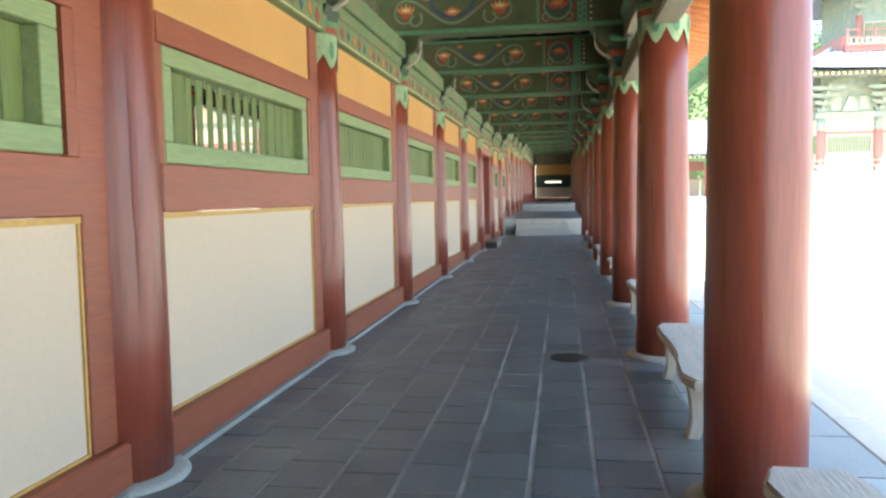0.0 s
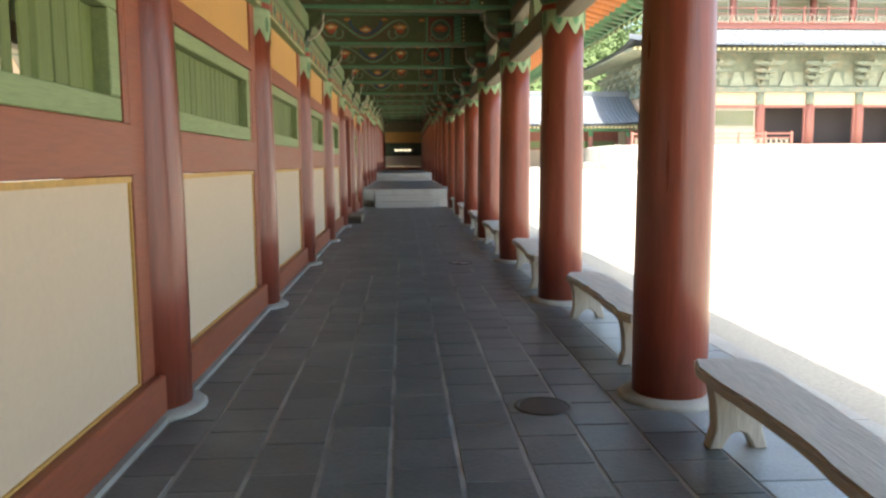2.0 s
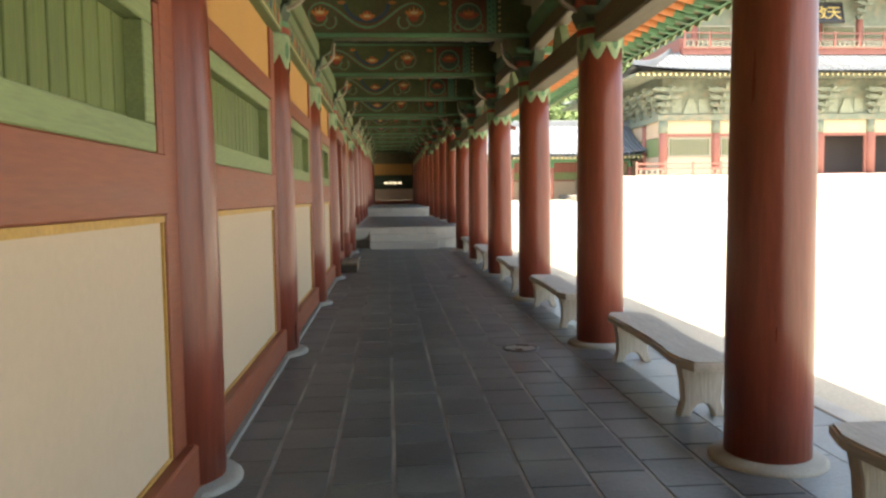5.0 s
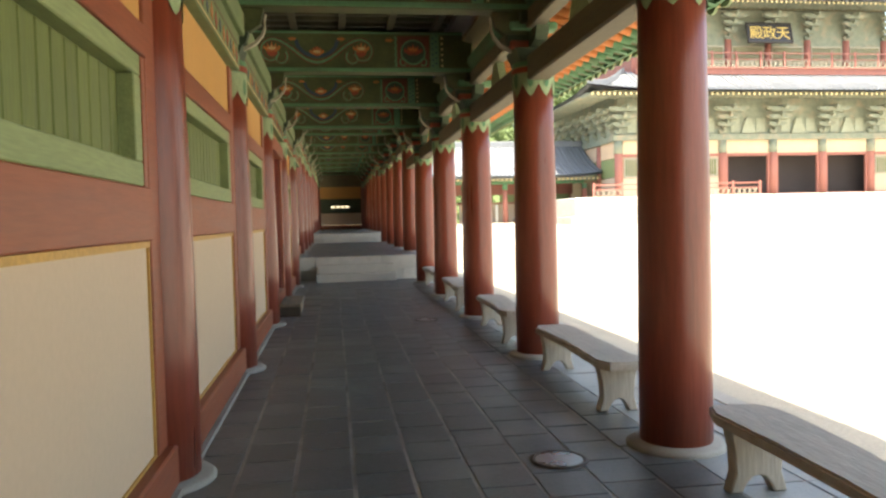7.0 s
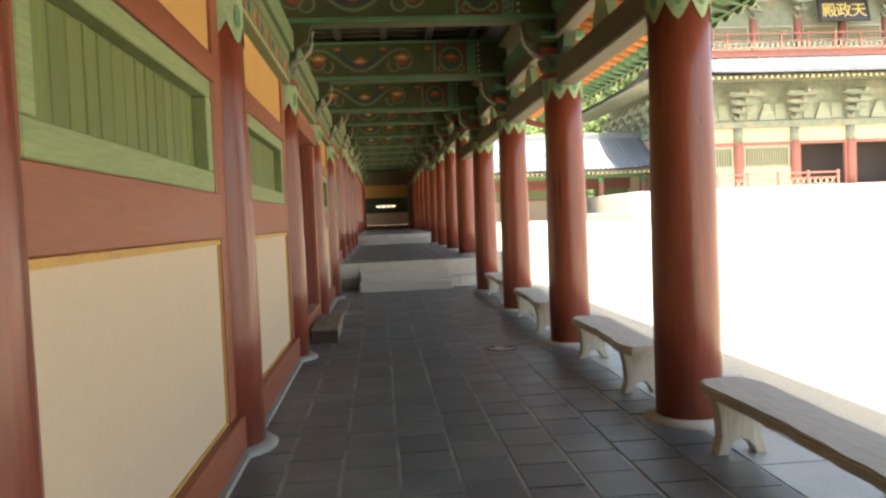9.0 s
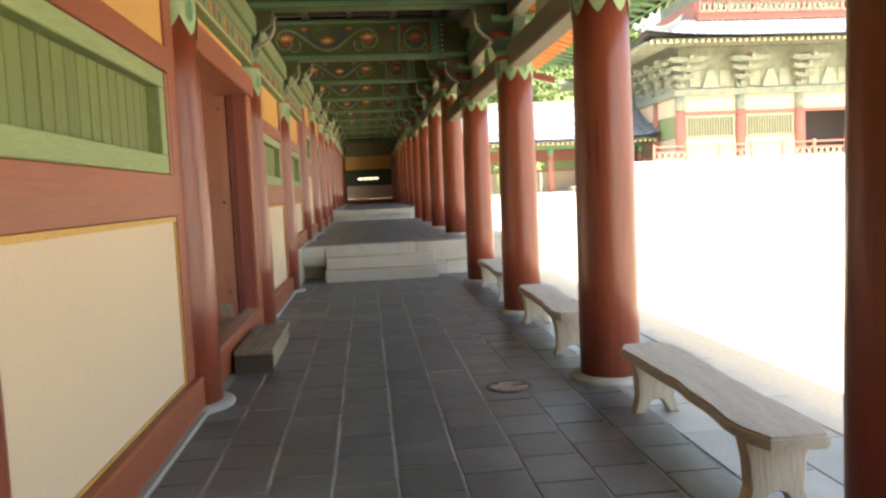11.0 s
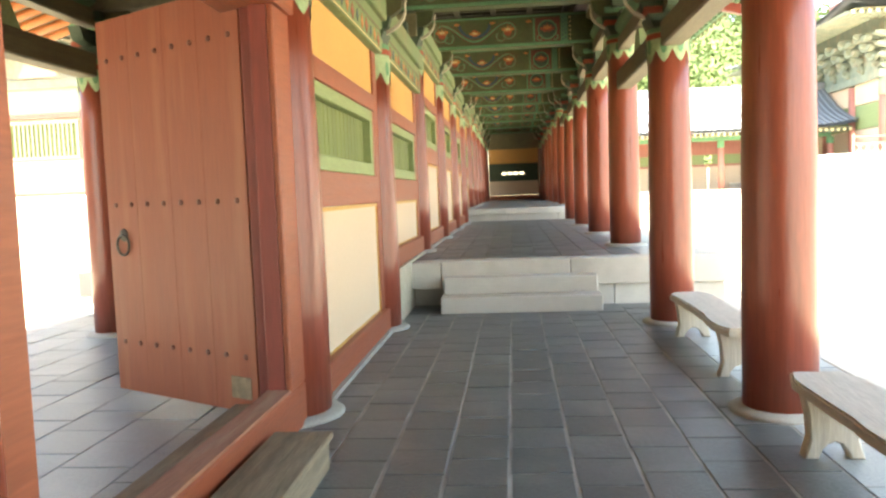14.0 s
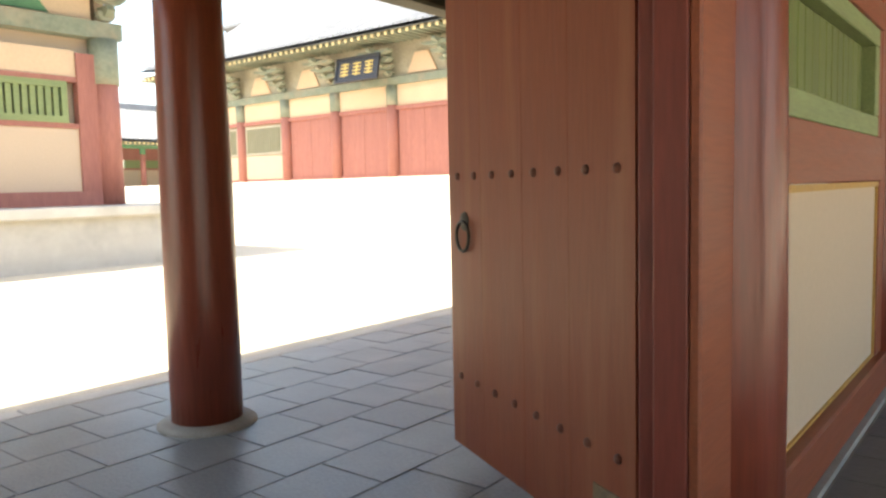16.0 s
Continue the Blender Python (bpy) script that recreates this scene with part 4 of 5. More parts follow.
def facade(parent, cols, y, z0, zl, zw, kinds, r=0.33, base=0.2):
    """Columns with door or window bays between; zl: lintel, zw: top of the frieze panel."""
    for x in cols:
        part("column", lathe([(r, z0), (r * 0.95, zw - 0.1)], 16, x, y), RED_HAZED, parent, smooth=True)
        part("column_collar", lathe([(r + 0.02, zl + 0.25), (r + 0.02, zw)], 16, x, y), HAZED_GREEN, parent, smooth=True)
    dark = []
    for a, b, kind in zip(cols, cols[1:], kinds):
        p, q = a + r - 0.05, b - r + 0.05
        part("frieze_panel", boxed(p, q, y, y + 0.15, zl + 0.2, zw), PEACH, parent)
        part("lintel", boxed(p, q, y - 0.08, y + 0.2, zl, zl + 0.198), RED_HAZED, parent)
        part("sill", boxed(p, q, y - 0.08, y + 0.2, z0, z0 + base), RED_HAZED, parent)
        if kind == "door":
            for e in (p, q - 0.18):
                part("door_jamb", boxed(e, e + 0.18, y - 0.05, y + 0.15, z0 + base, zl), RED_HAZED, parent)
            dark.append((p, q))
        elif kind == "leaf":
            part("door_leaf", boxed(p + 0.1, (p + q) / 2 - 0.01, y + 0.02, y + 0.1, z0 + base, zl), RED_HAZED, parent)
            part("door_leaf", boxed((p + q) / 2 + 0.01, q - 0.1, y + 0.02, y + 0.1, z0 + base, zl), RED_HAZED, parent)
        else:
            zs = z0 + base + 1.35
            part("plaster_panel", boxed(p, q, y, y + 0.15, z0 + base, zs), CREAM, parent)
            part("plaster_panel", boxed(p, q, y + 0.06, y + 0.2, zs, zl), CREAM, parent)
            slat_window(parent, p + 0.15, q - 0.15, y, zs + 0.05, zl - 0.1, WHITEWASH)
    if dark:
        # dark sheet standing in for the shade inside the open doors
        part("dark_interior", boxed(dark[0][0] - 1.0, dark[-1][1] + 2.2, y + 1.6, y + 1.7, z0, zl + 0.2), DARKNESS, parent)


def railing(parent, x0, x1, y, z, h=0.85, step=2.15):
    part("rail", boxed(x0, x1, y - 0.05, y + 0.05, z + h - 0.09, z + h), RED_HAZED, parent)
    part("rail", boxed(x0, x1, y - 0.04, y + 0.04, z + h * 0.55, z + h * 0.55 + 0.07), RED_HAZED, parent)
    part("rail", boxed(x0, x1, y - 0.05, y + 0.05, z + 0.02, z + 0.1), RED_HAZED, parent)
    x = x0
    while x <= x1 + 0.01:
        part("rail_post", boxed(x - 0.07, x + 0.07, y - 0.07, y + 0.07, z, z + h + 0.12, 0.01), RED_HAZED, parent)
        x += step
    bm = bmesh.new()
    x = x0 + 0.15
    while x < x1 - 0.3:
        for a, b in ((0, 0.3), (0.3, 0)):
            bm2 = prism([(x + a, z + 0.1), (x + a + 0.06, z + 0.1), (x + b + 0.06, z + h * 0.55), (x + b, z + h * 0.55)], "y", y - 0.02, y + 0.02)
            bm = merge(bm, bm2)
        x += 0.42
    tagged(part("lattice", bm, WHITEWASH, parent), kind="stuff")


# great hall across the court
terrace = thing("terrace", "pale granite terrace beneath the great hall", "terrace", kind="structure")
part("lower_tier", boxed(14.2, 62, 53.5, 86, 0.0, 1.55, 0.05), GRANITE, terrace)
part("upper_tier", boxed(15.7, 60, 57.2, 84, 1.55, 2.85, 0.05), GRANITE, terrace)
hall = thing("great_hall", "two-storey palace hall with grey tiled roofs and green brackets", "hall")
HX = [20.8 + 4.3 * i for i in range(8)]
facade(hall, HX, 62.0, 2.86, 6.05, 7.3, ["win", "win", "door", "door", "door", "win", "win"])
HY = [62.0 + 4.0 * i for i in range(5)]
for i, y in enumerate(HY):
    for x in (HX[0], HX[-1]):
        if i:
            part("column", lathe([(0.33, 2.86), (0.31, 7.2)], 16, x, y), RED_HAZED, hall, smooth=True)
    if i < 4:
        part("side_panel", boxed(HX[0] - 0.08, HX[0] + 0.08, y + 0.3, y + 3.7, 2.86, 4.5), CREAM, hall)
        part("side_window", boxed(HX[0] - 0.1, HX[0] + 0.06, y + 0.45, y + 3.55, 4.55, 6.0), GREEN, hall)
        part("side_frieze", boxed(HX[0] - 0.08, HX[0] + 0.08, y + 0.3, y + 3.7, 6.05, 7.3), PEACH, hall)
        part("side_panel", boxed(HX[-1] - 0.08, HX[-1] + 0.08, y + 0.3, y + 3.7, 2.86, 7.3), CREAM, hall)
part("architrave", boxed(20.3, 51.4, 61.7, 62.3, 7.3, 7.75), HAZED_GREEN, hall)
part("side_architrave", boxed(20.5, 21.1, 62.3, 78.4, 7.3, 7.75), HAZED_GREEN, hall)
part("bracket_wall", boxed(20.7, 51.0, 61.95, 62.2, 7.75, 11.3), HAZED_GREEN, hall)
part("side_bracket_wall", boxed(20.65, 20.85, 62.2, 78.2, 7.75, 10.9), HAZED_GREEN, hall)
part("rear_wall", boxed(20.7, 51.0, 78.2, 78.5, 2.86, 10.4), CREAM, hall)
for i in range(8):
    bracket_set(hall, 20.8 + 4.3 * i, 61.9, 7.8, 9.9, 1.9)
for i in range(7):
    part("painted_post", prism([(22.3 + 4.3 * i, 7.8), (23.6 + 4.3 * i, 7.8), (23.15 + 4.3 * i, 9.0), (22.75 + 4.3 * i, 9.0)], "y", 61.78, 61.94), PALE_GREEN, hall)
for i in range(14):
    part("bracket_panel", boxed(21.5 + 2.15 * i, 22.25 + 2.15 * i, 61.9, 61.95, 7.9, 9.0), PALE_GREEN, hall)
tiled_roof(hall, 17.2, 54.6, 58.6, 10.7, 65.2, 13.2, 5.2)
eave_line(hall, 17.4, 54.4, 58.6, 10.7)


def side_roof(parent, xe, ze, xr, zr, y0, y1, inset):
    """Hip slope facing -x."""
    bm = bmesh.new()
    n = 8
    for dz in (0, -0.18):
        g = []
        for j in range(n + 1):
            v = j / n
            row = []
            for i in range(9):
                u = i / 8
                yy = (y0 + inset * v) + ((y1 - inset * v) - (y0 + inset * v)) * u
                row.append(bm.verts.new((xe + (xr - xe) * v, yy, ze + (zr - ze) * v - 0.5 * math.sin(math.pi * v) + 0.45 * abs(2 * u - 1) ** 6 * (1 - v) + dz)))
            g.append(row)
        for j in range(n):
            for i in range(8):
                bm.faces.new((g[j][i], g[j + 1][i], g[j + 1][i + 1], g[j][i + 1]))
    part("hip_slope", bm, ROOF, parent)
    hip = bmesh.new()
    prev = None
    for j in range(n + 1):
        v = j / n
        p = Vector((xe + (xr - xe) * v, y0 + inset * v, ze + (zr - ze) * v - 0.5 * math.sin(math.pi * v) + 0.45 * (1 - v)))
        cur = [hip.verts.new(p + Vector(d)) for d in ((-0.15, -0.15, 0), (-0.12, -0.12, 0.4), (0.12, 0.12, 0.4), (0.15, 0.15, 0))]
        if prev:
            for i in range(3):
                hip.faces.new((prev[i], prev[i + 1], cur[i + 1], cur[i]))
        else:
            hip.faces.new(cur)
        prev = cur
    part("hip_ridge", hip, ROOF, parent)
    raft = bmesh.new()
    y = y0 + 0.5
    while y < y1:
        box(raft, xe + 0.1, xe + 2.2, y - 0.07, y + 0.07, ze - 0.36, ze - 0.2)
        y += 0.45
    tagged(part("rafter_work", raft, HAZED_GREEN, parent), kind="stuff")


side_roof(hall, 17.2, 10.7, 22.6, 13.2, 58.6, 82.0, 6.6)
for i in range(8):
    bracket_set(hall, 20.7, 62.5 + 2 * i, 7.8, 9.9, 1.25, radians(-90))
# upper storey with balcony
part("balcony_skirt", boxed(23.4, 48.4, 64.6, 65.2, 13.0, 13.45), RED_HAZED, hall)
railing(hall, 23.5, 48.3, 64.5, 13.45, 1.3)
part("balcony_side", boxed(23.3, 23.9, 65.2, 76, 13.0, 14.4), RED_HAZED, hall)
UX = [25.0 + 3.65 * i for i in range(7)]
part("upper_wall", boxed(24.8, 47.1, 66.3, 66.6, 13.2, 20.0), HAZED_GREEN, hall)
part("upper_side_wall", boxed(24.8, 25.1, 66.6, 75.0, 13.2, 19.6), HAZED_GREEN, hall)
for x in UX:
    part("upper_column", lathe([(0.28, 13.2), (0.27, 16.2)], 14, x, 66.2), RED_HAZED, hall, smooth=True)
for a in UX[:-1]:
    slat_window(hall, a + 0.4, a + 3.25, 66.25, 14.2, 15.7, WHITEWASH)
for i in range(7):
    bracket_set(hall, 25.0 + 3.65 * i, 66.2, 16.2, 18.3, 1.6)
tiled_roof(hall, 20.5, 51.4, 62.9, 18.8, 70.5, 23.5, 4.0)
eave_line(hall, 20.7, 51.2, 62.9, 18.8)
side_roof(hall, 20.5, 18.8, 24.5, 23.5, 62.9, 79.0, 7.0)
part("ridge", boxed(24.4, 47.6, 70.2, 70.8, 23.3, 24.3, 0.1), ROOF, hall)
part("rear_slope", prism([(70.5, 23.4), (79.0, 18.8), (79.0, 18.6), (70.5, 23.2)], "x", 20.5, 51.4), ROOF, hall)
for x0, x1 in ((17.4, 30.4), (42.4, 54.6)):
    r = thing("terrace_railing", "red timber railing with pale lattice on the terrace", "railing", "terrace railings")
    railing(r, x0, x1, 58.2, 2.85, 0.95)

# name board of the hall
board = thing("name_board", "black name board with three gilt characters", "sign", loc=(35.3, 64.9, 16.5))
board.rotation_euler = (radians(-14), 0, 0)
part("panel", boxed(-1.9, 1.9, 0.0, 0.12, -0.75, 0.75, 0.03), BLACK, board)
for a in ((-2.05, 2.05, -0.06, 0.1, 0.752, 0.92), (-2.05, 2.05, -0.06, 0.1, -0.92, -0.752), (-2.05, -1.902, -0.06, 0.1, -0.75, 0.75), (1.902, 2.05, -0.06, 0.1, -0.75, 0.75)):
    part("frame", boxed(*a, 0.02), IRON, board)


def characters(text, parent, size, spacing, y, z):
    for i, ch in enumerate(text):
        cu = bpy.data.curves.new("character", "FONT")
        cu.body, cu.size, cu.align_x, cu.extrude = ch, size, "CENTER", 0.02
        tmp = new("character_tmp", cu)
        me = bpy.data.meshes.new_from_object(tmp.evaluated_get(bpy.context.evaluated_depsgraph_get()))
        bpy.data.objects.remove(tmp)
        me.materials.clear()
        me.materials.append(GILT)
        o = new("character", me)
        o.parent, o.location, o.rotation_euler = parent, ((i - (len(text) - 1) / 2) * spacing, y, z), (math.pi / 2, 0, 0)


characters("殿政天", board, 1.25, 1.2, -0.03, -0.47)


# low galleries closing the courts
def low_gallery(name, x0, x1, y, z, label, m=None):
    g = thing(name, label, "gallery")
    n = int((x1 - x0) / 3.4)
    for i in range(n + 1):
        x = x0 + (x1 - x0) * i / n
        part("column", lathe([(0.22, z), (0.2, z + 3.1)], 12, x, y), RED_HAZED, g, smooth=True)
        part("column_collar", lathe([(0.225, z + 2.7), (0.225, z + 3.15)], 12, x, y), TEAL, g)
        if i < n:
            a = x0 + (x1 - x0) * i / n
            b = x0 + (x1 - x0) * (i + 1) / n
            part("wall_panel", boxed(a + 0.1, b - 0.1, y + 3.2, y + 3.4, z, z + 1.6), CREAM, g)
            part("window_band", boxed(a + 0.3, b - 0.3, y + 3.18, y + 3.4, z + 1.75, z + 2.4), GREEN, g)
            part("rail", boxed(a, b, y + 3.15, y + 3.45, z + 1.602, z + 1.748), RED_HAZED, g)
            part("rail", boxed(a, b, y + 3.15, y + 3.45, z + 2.402, z + 3.4), RED_HAZED, g)
    part("tie_beam", boxed(x0, x1, y - 0.15, y + 0.15, z + 3.15, z + 3.5), TEAL, g)
    part("base", boxed(x0 - 0.8, x1 + 0.8, y - 1.2, y + 4, z - 1.4, z), GRANITE, g)
    tiled_roof(g, x0 - 1, x1 + 1, y - 1.7, z + 3.75, y + 3.4, z + 6.6, 0.0, 0.36, 0.35)
    eave_line(g, x0 - 1, x1 + 1, y - 1.7, z + 3.75, 0.36, 0.8)
    part("ridge", boxed(x0 - 1, x1 + 1, y + 3.2, y + 3.7, z + 6.45, z + 7.0, 0.06), ROOF, g)
    part("rear_slope", prism([(y + 3.5, z + 6.5), (y + 8, z + 3.8), (y + 8, z + 3.5)], "x", x0 - 1, x1 + 1), ROOF, g)
    return g


low_gallery("north_gallery", 2.6, 19.6, 66.6, 1.15, "open red-columned gallery with a grey tiled roof")
rear_g = low_gallery("far_gallery", -9.0, 9.0, 0.0, 0.0, "distant red-columned gallery with a grey tiled roof")
rear_g.location, rear_g.rotation_euler = (-56.0, 52.0, 1.9), (0, 0, radians(90))

# west court: hall on a granite terrace beside the doorway
wt = thing("west_terrace", "pale granite terrace with a capping course", "terrace", kind="structure")
part("core", boxed(-40, -18.2, 2, 29.6, -0.3, 1.0), GRANITE, wt)
part("cap", boxed(-40, -18.0, 1.8, 29.8, 1.0, 1.25, 0.03), GRANITE, wt)
wh = thing("west_hall", "single-storey hall with ochre and cream panels, green windows", "hall")
A = -19.6
for i in range(5):
    y = 27.4 - 4.2 * i
    part("column", lathe([(0.33, 1.26), (0.31, 5.3)], 16, A, y), RED_HAZED, wh, smooth=True)
    part("column_collar", lathe([(0.35, 4.2), (0.35, 5.3)], 16, A, y), HAZED_GREEN, wh, smooth=True)
    b = y - 4.2
    part("sill", boxed(A - 0.15, A + 0.2, b + 0.3, y - 0.3, 1.26, 1.6), RED_HAZED, wh)
    part("jamb", boxed(A - 0.1, A + 0.15, y - 0.75, y - 0.28, 1.6, 4.9), RED_HAZED, wh)
    part("plaster_panel", boxed(A - 0.1, A + 0.08, b + 0.3, y - 0.75, 1.6, 3.1), CREAM, wh)
    part("rail", boxed(A - 0.12, A + 0.12, b + 0.3, y - 0.75, 3.1, 3.22), RED_HAZED, wh)
    part("rail", boxed(A - 0.12, A + 0.12, b + 0.3, y - 0.75, 4.2, 4.32), RED_HAZED, wh)
    part("upper_panel", boxed(A - 0.1, A + 0.08, b + 0.3, y - 0.75, 4.32, 4.95), PEACH, wh)
    w = new("window")
    w.parent = wh
    ya, yb = b + 0.6, y - 1.0
    part("frame", merge(boxed(A, A + 0.14, ya, yb, 3.22, 3.38), boxed(A, A + 0.14, ya, yb, 4.05, 4.2), boxed(A, A + 0.14, ya, ya + 0.14, 3.38, 4.05), boxed(A, A + 0.14, yb - 0.14, yb, 3.38, 4.05)), GREEN, w)
    for j in range(13):
        yy = ya + 0.25 + j * (yb - ya - 0.5) / 12
        part("slat", boxed(A + 0.02, A + 0.1, yy - 0.06, yy + 0.06, 3.38, 4.05), GREEN, w)
    # dark board in place of the shade behind the slats
    part("backing", boxed(A - 0.1, A - 0.02, ya, yb, 3.25, 4.18), DARKNESS, w)
    bracket_set(wh, A + 0.1, y, 5.72, 7.2, 1.0, radians(90))
    part("painted_panel", prism([(y - 2.9, 5.75), (y - 1.3, 5.75), (y - 2.1, 6.7)], "x", A + 0.09, A + 0.12), TEAL, wh)
    part("bracket_panel", boxed(A - 0.05, A + 0.08, b + 0.3, y - 0.3, 5.72, 7.0), PEACH, wh)
part("architrave", boxed(A - 0.2, A + 0.25, 6, 27.8, 5.3, 5.7), HAZED_GREEN, wh)
part("north_wall", boxed(-34, A - 0.1, 27.3, 27.55, 1.26, 7.2), CREAM, wh)
part("rear_mass", boxed(-34, A - 0.2, 6, 27.2, 1.26, 7.0), CREAM, wh)
wr = thing("hall_roof", "", "")
wr.parent = wh
tiled_roof(wr, -10.0, 14.7, -2.9, 7.3, 7.0, 12.0, 6.0)
eave_line(wr, -9.8, 14.5, -2.9, 7.3)
wr.location, wr.rotation_euler = (A, 14.6, 0), (0, 0, radians(90))
side = bmesh.new()
for q in (((-16.7, 29.3, 7.6), (-36, 29.3, 7.6), (-32, 24.6, 12.0), (-26.6, 24.6, 12.0)), ((-16.7, 29.3, 7.45), (-36, 29.3, 7.45), (-32, 24.6, 11.8), (-26.6, 24.6, 11.8))):
    side.faces.new([side.verts.new(p) for p in q])
part("north_slope", side, ROOF, wh)

# long gate hall to the north-west
nt = thing("north_terrace", "pale granite terrace beneath the gate hall", "terrace", kind="structure")
part("core", boxed(-62, -9.5, 42.5, 60, 0.0, 2.0, 0.04), GRANITE, nt)
gh = thing("gate_hall", "long hall with closed red doors and a grey tiled roof", "hall")
GX = [-43.0 + 3.95 * i for i in range(8)]
facade(gh, GX, 46.0, 2.0, 5.3, 6.5, ["win", "win", "leaf", "leaf", "leaf", "win", "win"], 0.3)
part("architrave", boxed(-43.4, -15, 45.75, 46.25, 6.5, 6.85), HAZED_GREEN, gh)
part("bracket_wall", boxed(-43.2, -15.2, 45.95, 46.2, 6.85, 9.5), WHITEWASH, gh)
part("rear_wall", boxed(-43.2, -15.2, 53.8, 54.1, 2.0, 8.3), CREAM, gh)
for x in (-43.2, -15.4):
    part("end_wall", boxed(x, x + 0.25, 46.2, 53.8, 2.0, 8.3), CREAM, gh)
for i in range(8):
    bracket_set(gh, -43.0 + 3.95 * i, 45.9, 6.9, 8.1, 1.4)
for i in range(7):
    part("painted_panel", prism([(-41.9 + 3.95 * i, 6.95), (-40.1 + 3.95 * i, 6.95), (-40.6 + 3.95 * i, 7.9), (-41.4 + 3.95 * i, 7.9)], "y", 45.86, 45.94), PEACH, gh)
tiled_roof(gh, -46.0, -12.4, 43.6, 8.7, 50.0, 12.8, 3.0)
eave_line(gh, -45.8, -12.6, 43.6, 8.7)
part("rear_slope", prism([(50.0, 12.7), (56.5, 8.7), (56.5, 8.5), (50.0, 12.5)], "x", -46.0, -12.4), ROOF, gh)
gb = thing("name_board", "dark name board with gilt characters above the doors", "sign", loc=(-27.0, 44.5, 7.25))
gb.rotation_euler = (radians(-12), 0, 0)
part("panel", boxed(-1.3, 1.3, 0, 0.1, -0.5, 0.5, 0.02), BLACK, gb)
for a in ((-1.42, 1.42, -0.05, 0.08, 0.502, 0.62), (-1.42, 1.42, -0.05, 0.08, -0.62, -0.502), (-1.42, -1.302, -0.05, 0.08, -0.5, 0.5), (1.302, 1.42, -0.05, 0.08, -0.5, 0.5)):
    part("frame", boxed(*a, 0.015), BLACK, gb)
for i, x in enumerate((-0.8, 0.0, 0.8)):
    bm = bmesh.new()
    for j in range(4):
        box(bm, x - 0.26, x + 0.26, -0.02, -0.005, -0.28 + j * 0.17, -0.21 + j * 0.17)
    box(bm, x - 0.05, x + 0.05, -0.021, -0.004, -0.33, 0.33)
    part("character", bm, GILT, gb)

wh.location = (0, 0.65, 0)
gh.location = (1.1, 0, 0)

# ---- wooded hill ----
hill = bmesh.new()
rng = random.Random(5)
def hill_z(x, y):
    return max(0.0, 30 * math.exp(-((x - 25) / 75) ** 2) * min(1, max(0, (y - 92) / 60)) ** 0.8 + 3 * noise.noise((x * 0.03, y * 0.03, 2)))
hx, hy = [-120 + 12 * i for i in range(28)], [92 + 10 * j for j in range(10)]
hg = [[hill.verts.new((x, y, hill_z(x, y) - 0.5)) for x in hx] for y in hy]
for j in range(9):
    for i in range(27):
        hill.faces.new((hg[j][i], hg[j][i + 1], hg[j + 1][i + 1], hg[j + 1][i]))
hillside = tagged(part("hill", hill, FOLIAGE), "green wooded hill behind the palace", "hill", kind="structure")
verts, faces = [], []
for _ in range(1100):
    x, y = rng.uniform(-60, 90), rng.uniform(93, 165)
    zb, R = hill_z(x, y), rng.uniform(1.8, 3.6)
    for _c in range(60):
        th, ph, rr = rng.uniform(0, 6.283), math.acos(rng.uniform(-0.5, 1)), R * rng.uniform(0.65, 1.08)
        c = Vector((x + rr * math.sin(ph) * math.cos(th), y + rr * math.sin(ph) * math.sin(th), zb + R * 0.9 + rr * math.cos(ph) * 0.9))
        s = rng.uniform(0.2, 0.5)
        for _l in range(2):
            i0 = len(verts)
            u = Vector((rng.gauss(0, 1), rng.gauss(0, 1), rng.gauss(0, 0.6))).normalized() * s
            v = Vector((rng.gauss(0, 1), rng.gauss(0, 1), rng.gauss(0, 1))).normalized() * s
            verts += [c - u, c + v * 0.6, c + u, c - v * 0.6]
            faces.append((i0, i0 + 1, i0 + 2, i0 + 3))
me = bpy.data.meshes.new("woodland")
me.from_pydata(verts, [], faces)
me.materials.append(FOLIAGE)
tagged(new("woodland", me), "dense green trees on the hillside", "trees", kind="stuff")

# ---- floor tiles and slabs, last ----
TW, TL = 0.352, 0.40
rng = random.Random(9)
tile_shapes = []
for i in range(5):
    g = 0.006 + 0.0015 * i
    tile_shapes.append(mesh_of("floor_tile", boxed(-TW / 2 + g, TW / 2 - g, -TL / 2 + 0.005, TL / 2 - 0.004 - 0.0008 * i, -0.03, 0.0, 0.004), TILE))


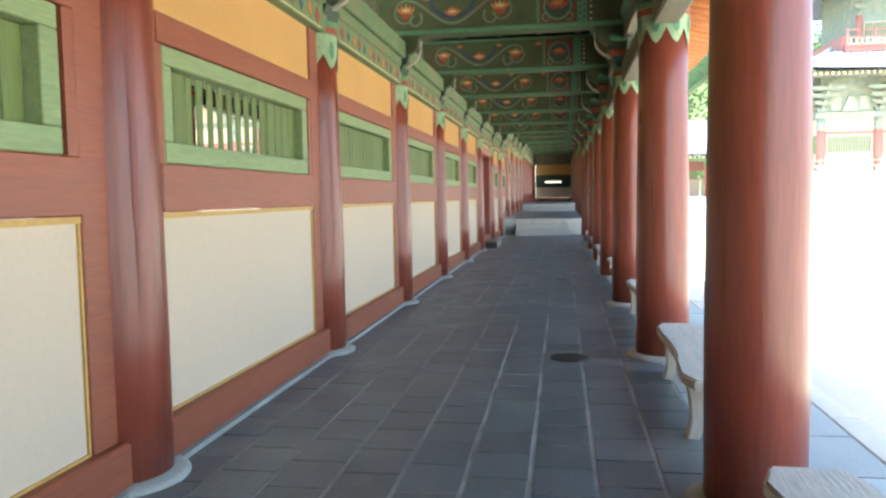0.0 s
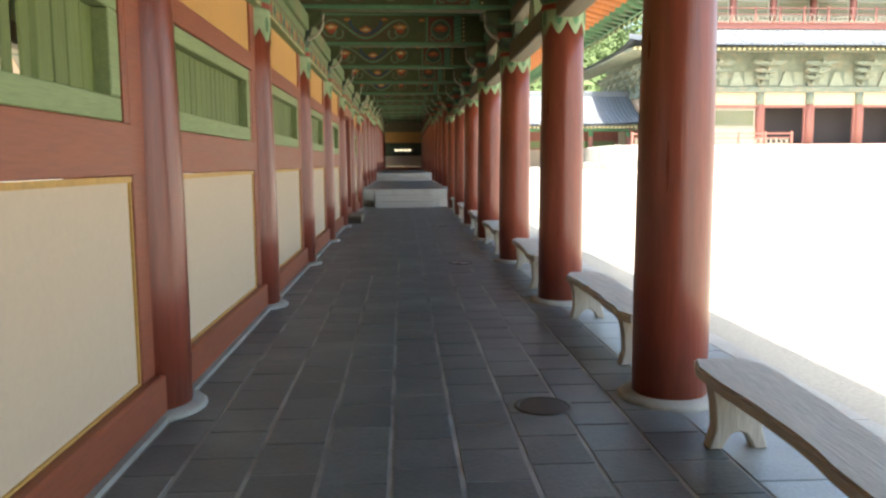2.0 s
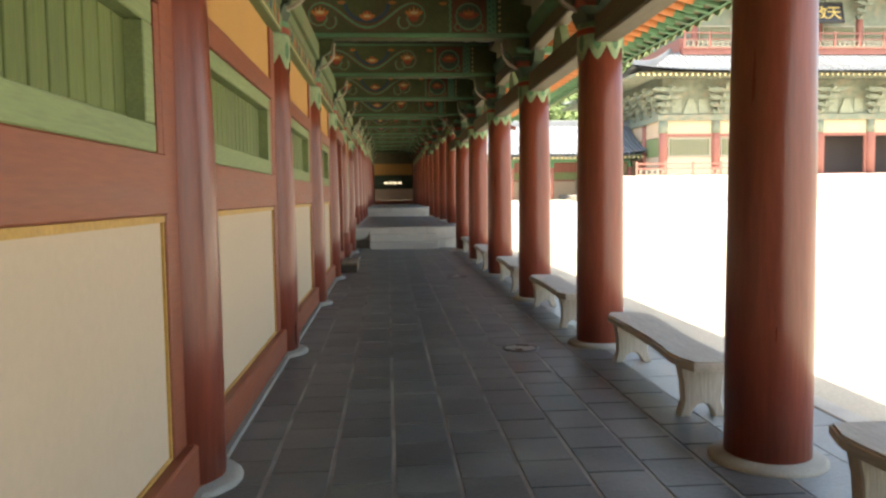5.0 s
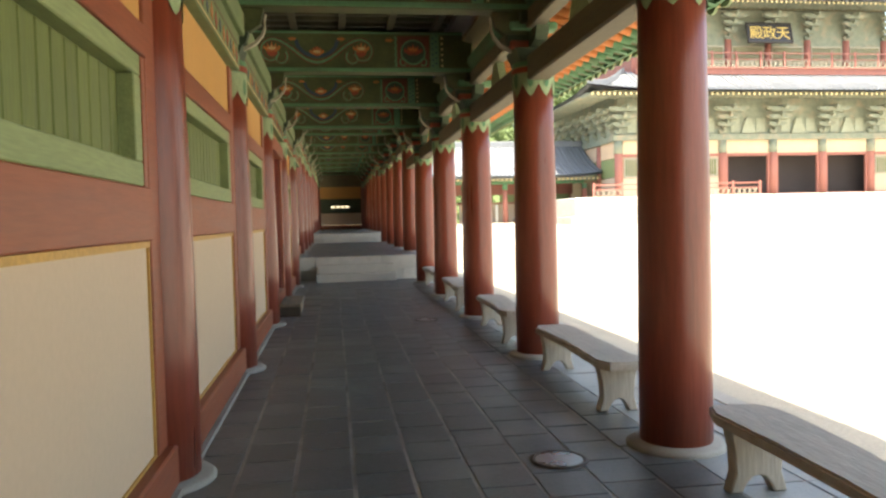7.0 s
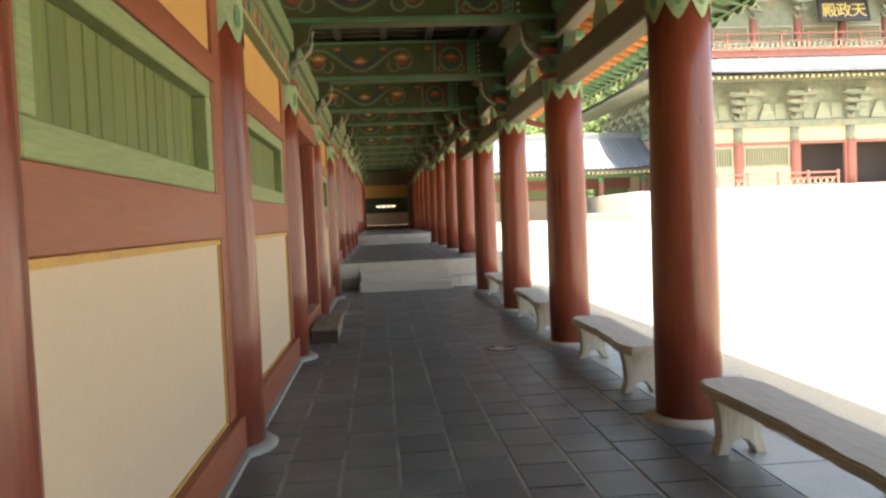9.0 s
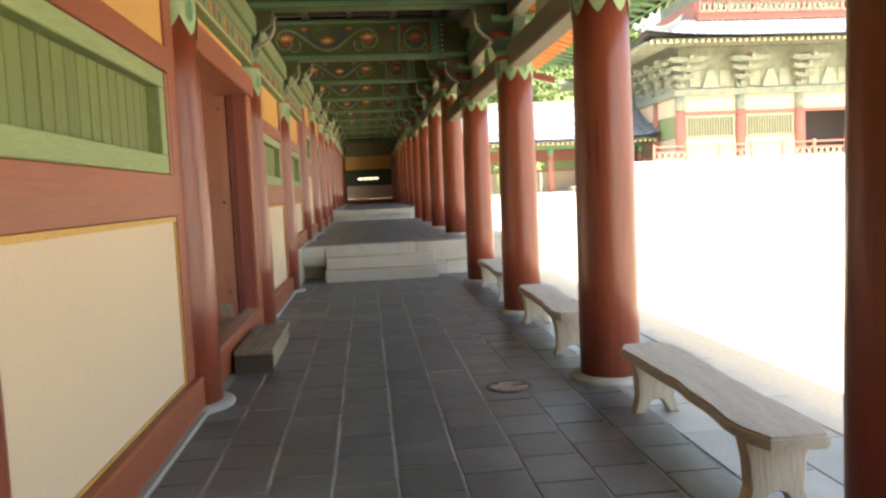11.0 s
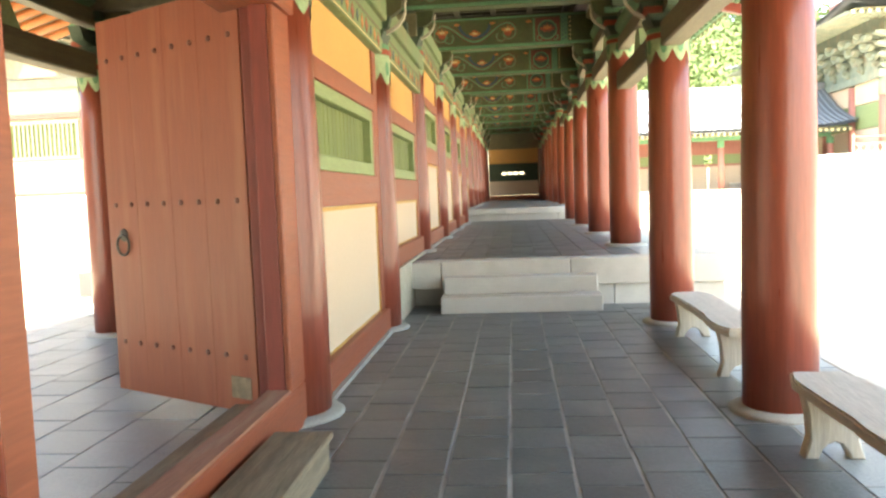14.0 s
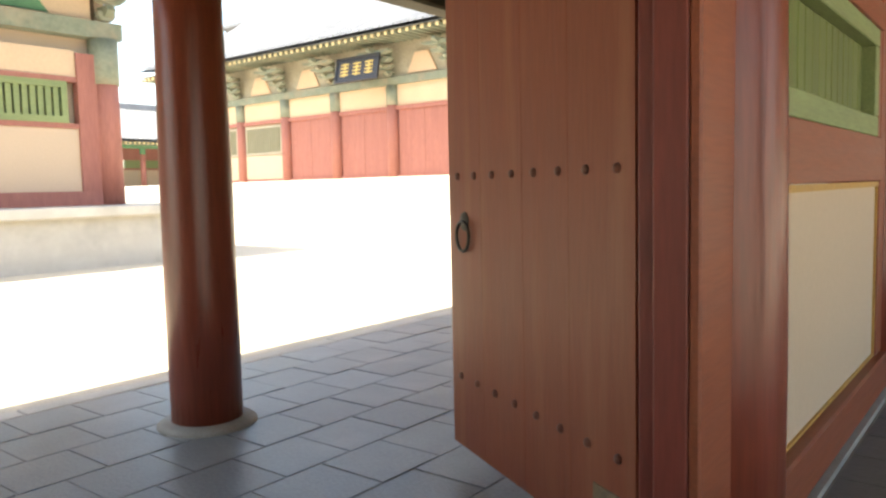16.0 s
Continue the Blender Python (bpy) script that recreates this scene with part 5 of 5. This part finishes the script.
def rest_tile(store, x0, x1, y0, y1, z, dz):
    v, f = store
    i0, c = len(v), 0.004
    for a, b, zz in ((0, 0, z - 0.03), (c, c, z + dz)):
        v.extend([(x0 + a, y0 + b, zz), (x1 - a, y0 + b, zz), (x1 - a, y1 - b, zz), (x0 + a, y1 - b, zz)])
    for q in ((4, 5, 6, 7), (0, 1, 5, 4), (1, 2, 6, 5), (2, 3, 7, 6), (3, 0, 4, 7)):
        f.append(tuple(i0 + n for n in q))


tiles, slabs, near = ([], []), ([], []), 0
for ya, yb, z in ((Y0, PLAT1, 0.0), (PLAT1 + 0.364, PLAT2, 0.62), (PLAT2 + 0.364, Y1, 1.01)):
    # walking strip of small tiles
    edges = [-2.113] + [-2.184 + TW * i for i in range(1, 10)]
    for i, (xa, xb) in enumerate(zip(edges, edges[1:])):
        y = ya - (0.2 if i % 2 else 0) + rng.uniform(-0.03, 0.03)
        while y < yb:
            a, b = max(y, ya), min(y + TL, yb)
            if b - a > 0.05:
                if 9.5 < y < 25 and -1.5 < xa < 0.6 and z == 0 and near < 300 and b - a > TL - 0.01 and y > 14.0:
                    near += 1
                    piece("floor_tile", tile_shapes[rng.randrange(5)], floor, ((xa + xb) / 2, (a + b) / 2, rng.uniform(-0.002, 0.002)))
                else:
                    g = rng.uniform(0.006, 0.013)
                    rest_tile(tiles, xa + g, xb - g, a + 0.005, b - 0.005, z, rng.uniform(-0.002, 0.002))
            y += TL
    # wider slabs along the columns, and square slabs in the rear gallery
    strips = [(edges[-1], 1.43, 0.6, 0), (1.43, 1.88, 0.7, 0)] + [(-6.75 + 0.47 * i, -6.28 + 0.47 * i, 0.47, 1) for i in range(9)]
    for i, (xa, xb, L, rear) in enumerate(strips):
        y_lo, y_hi = (max(ya, 10), min(yb, 36)) if rear else (ya, yb)
        y = y_lo - L * 0.5 * (i % 2)
        while y < y_hi:
            w = L * (1 if rear else rng.uniform(0.85, 1.2))
            a, b = max(y, y_lo), min(y + w, y_hi)
            if b - a > 0.05:
                rest_tile(slabs, xa + 0.004, xb - 0.004, a + 0.003, b - 0.003, z, rng.uniform(-0.003, 0.002))
            y += w
for nm, (v, f), m, lab in (("tile_field", tiles, TILE, "dark grey brick floor tiles"), ("slab_field", slabs, SLAB, "grey paving slabs")):
    me = bpy.data.meshes.new(nm)
    me.from_pydata(v, [], f)
    me.materials.append(m)
    o = new(nm, me)
    o.parent = floor
    tagged(o, lab, kind="stuff")
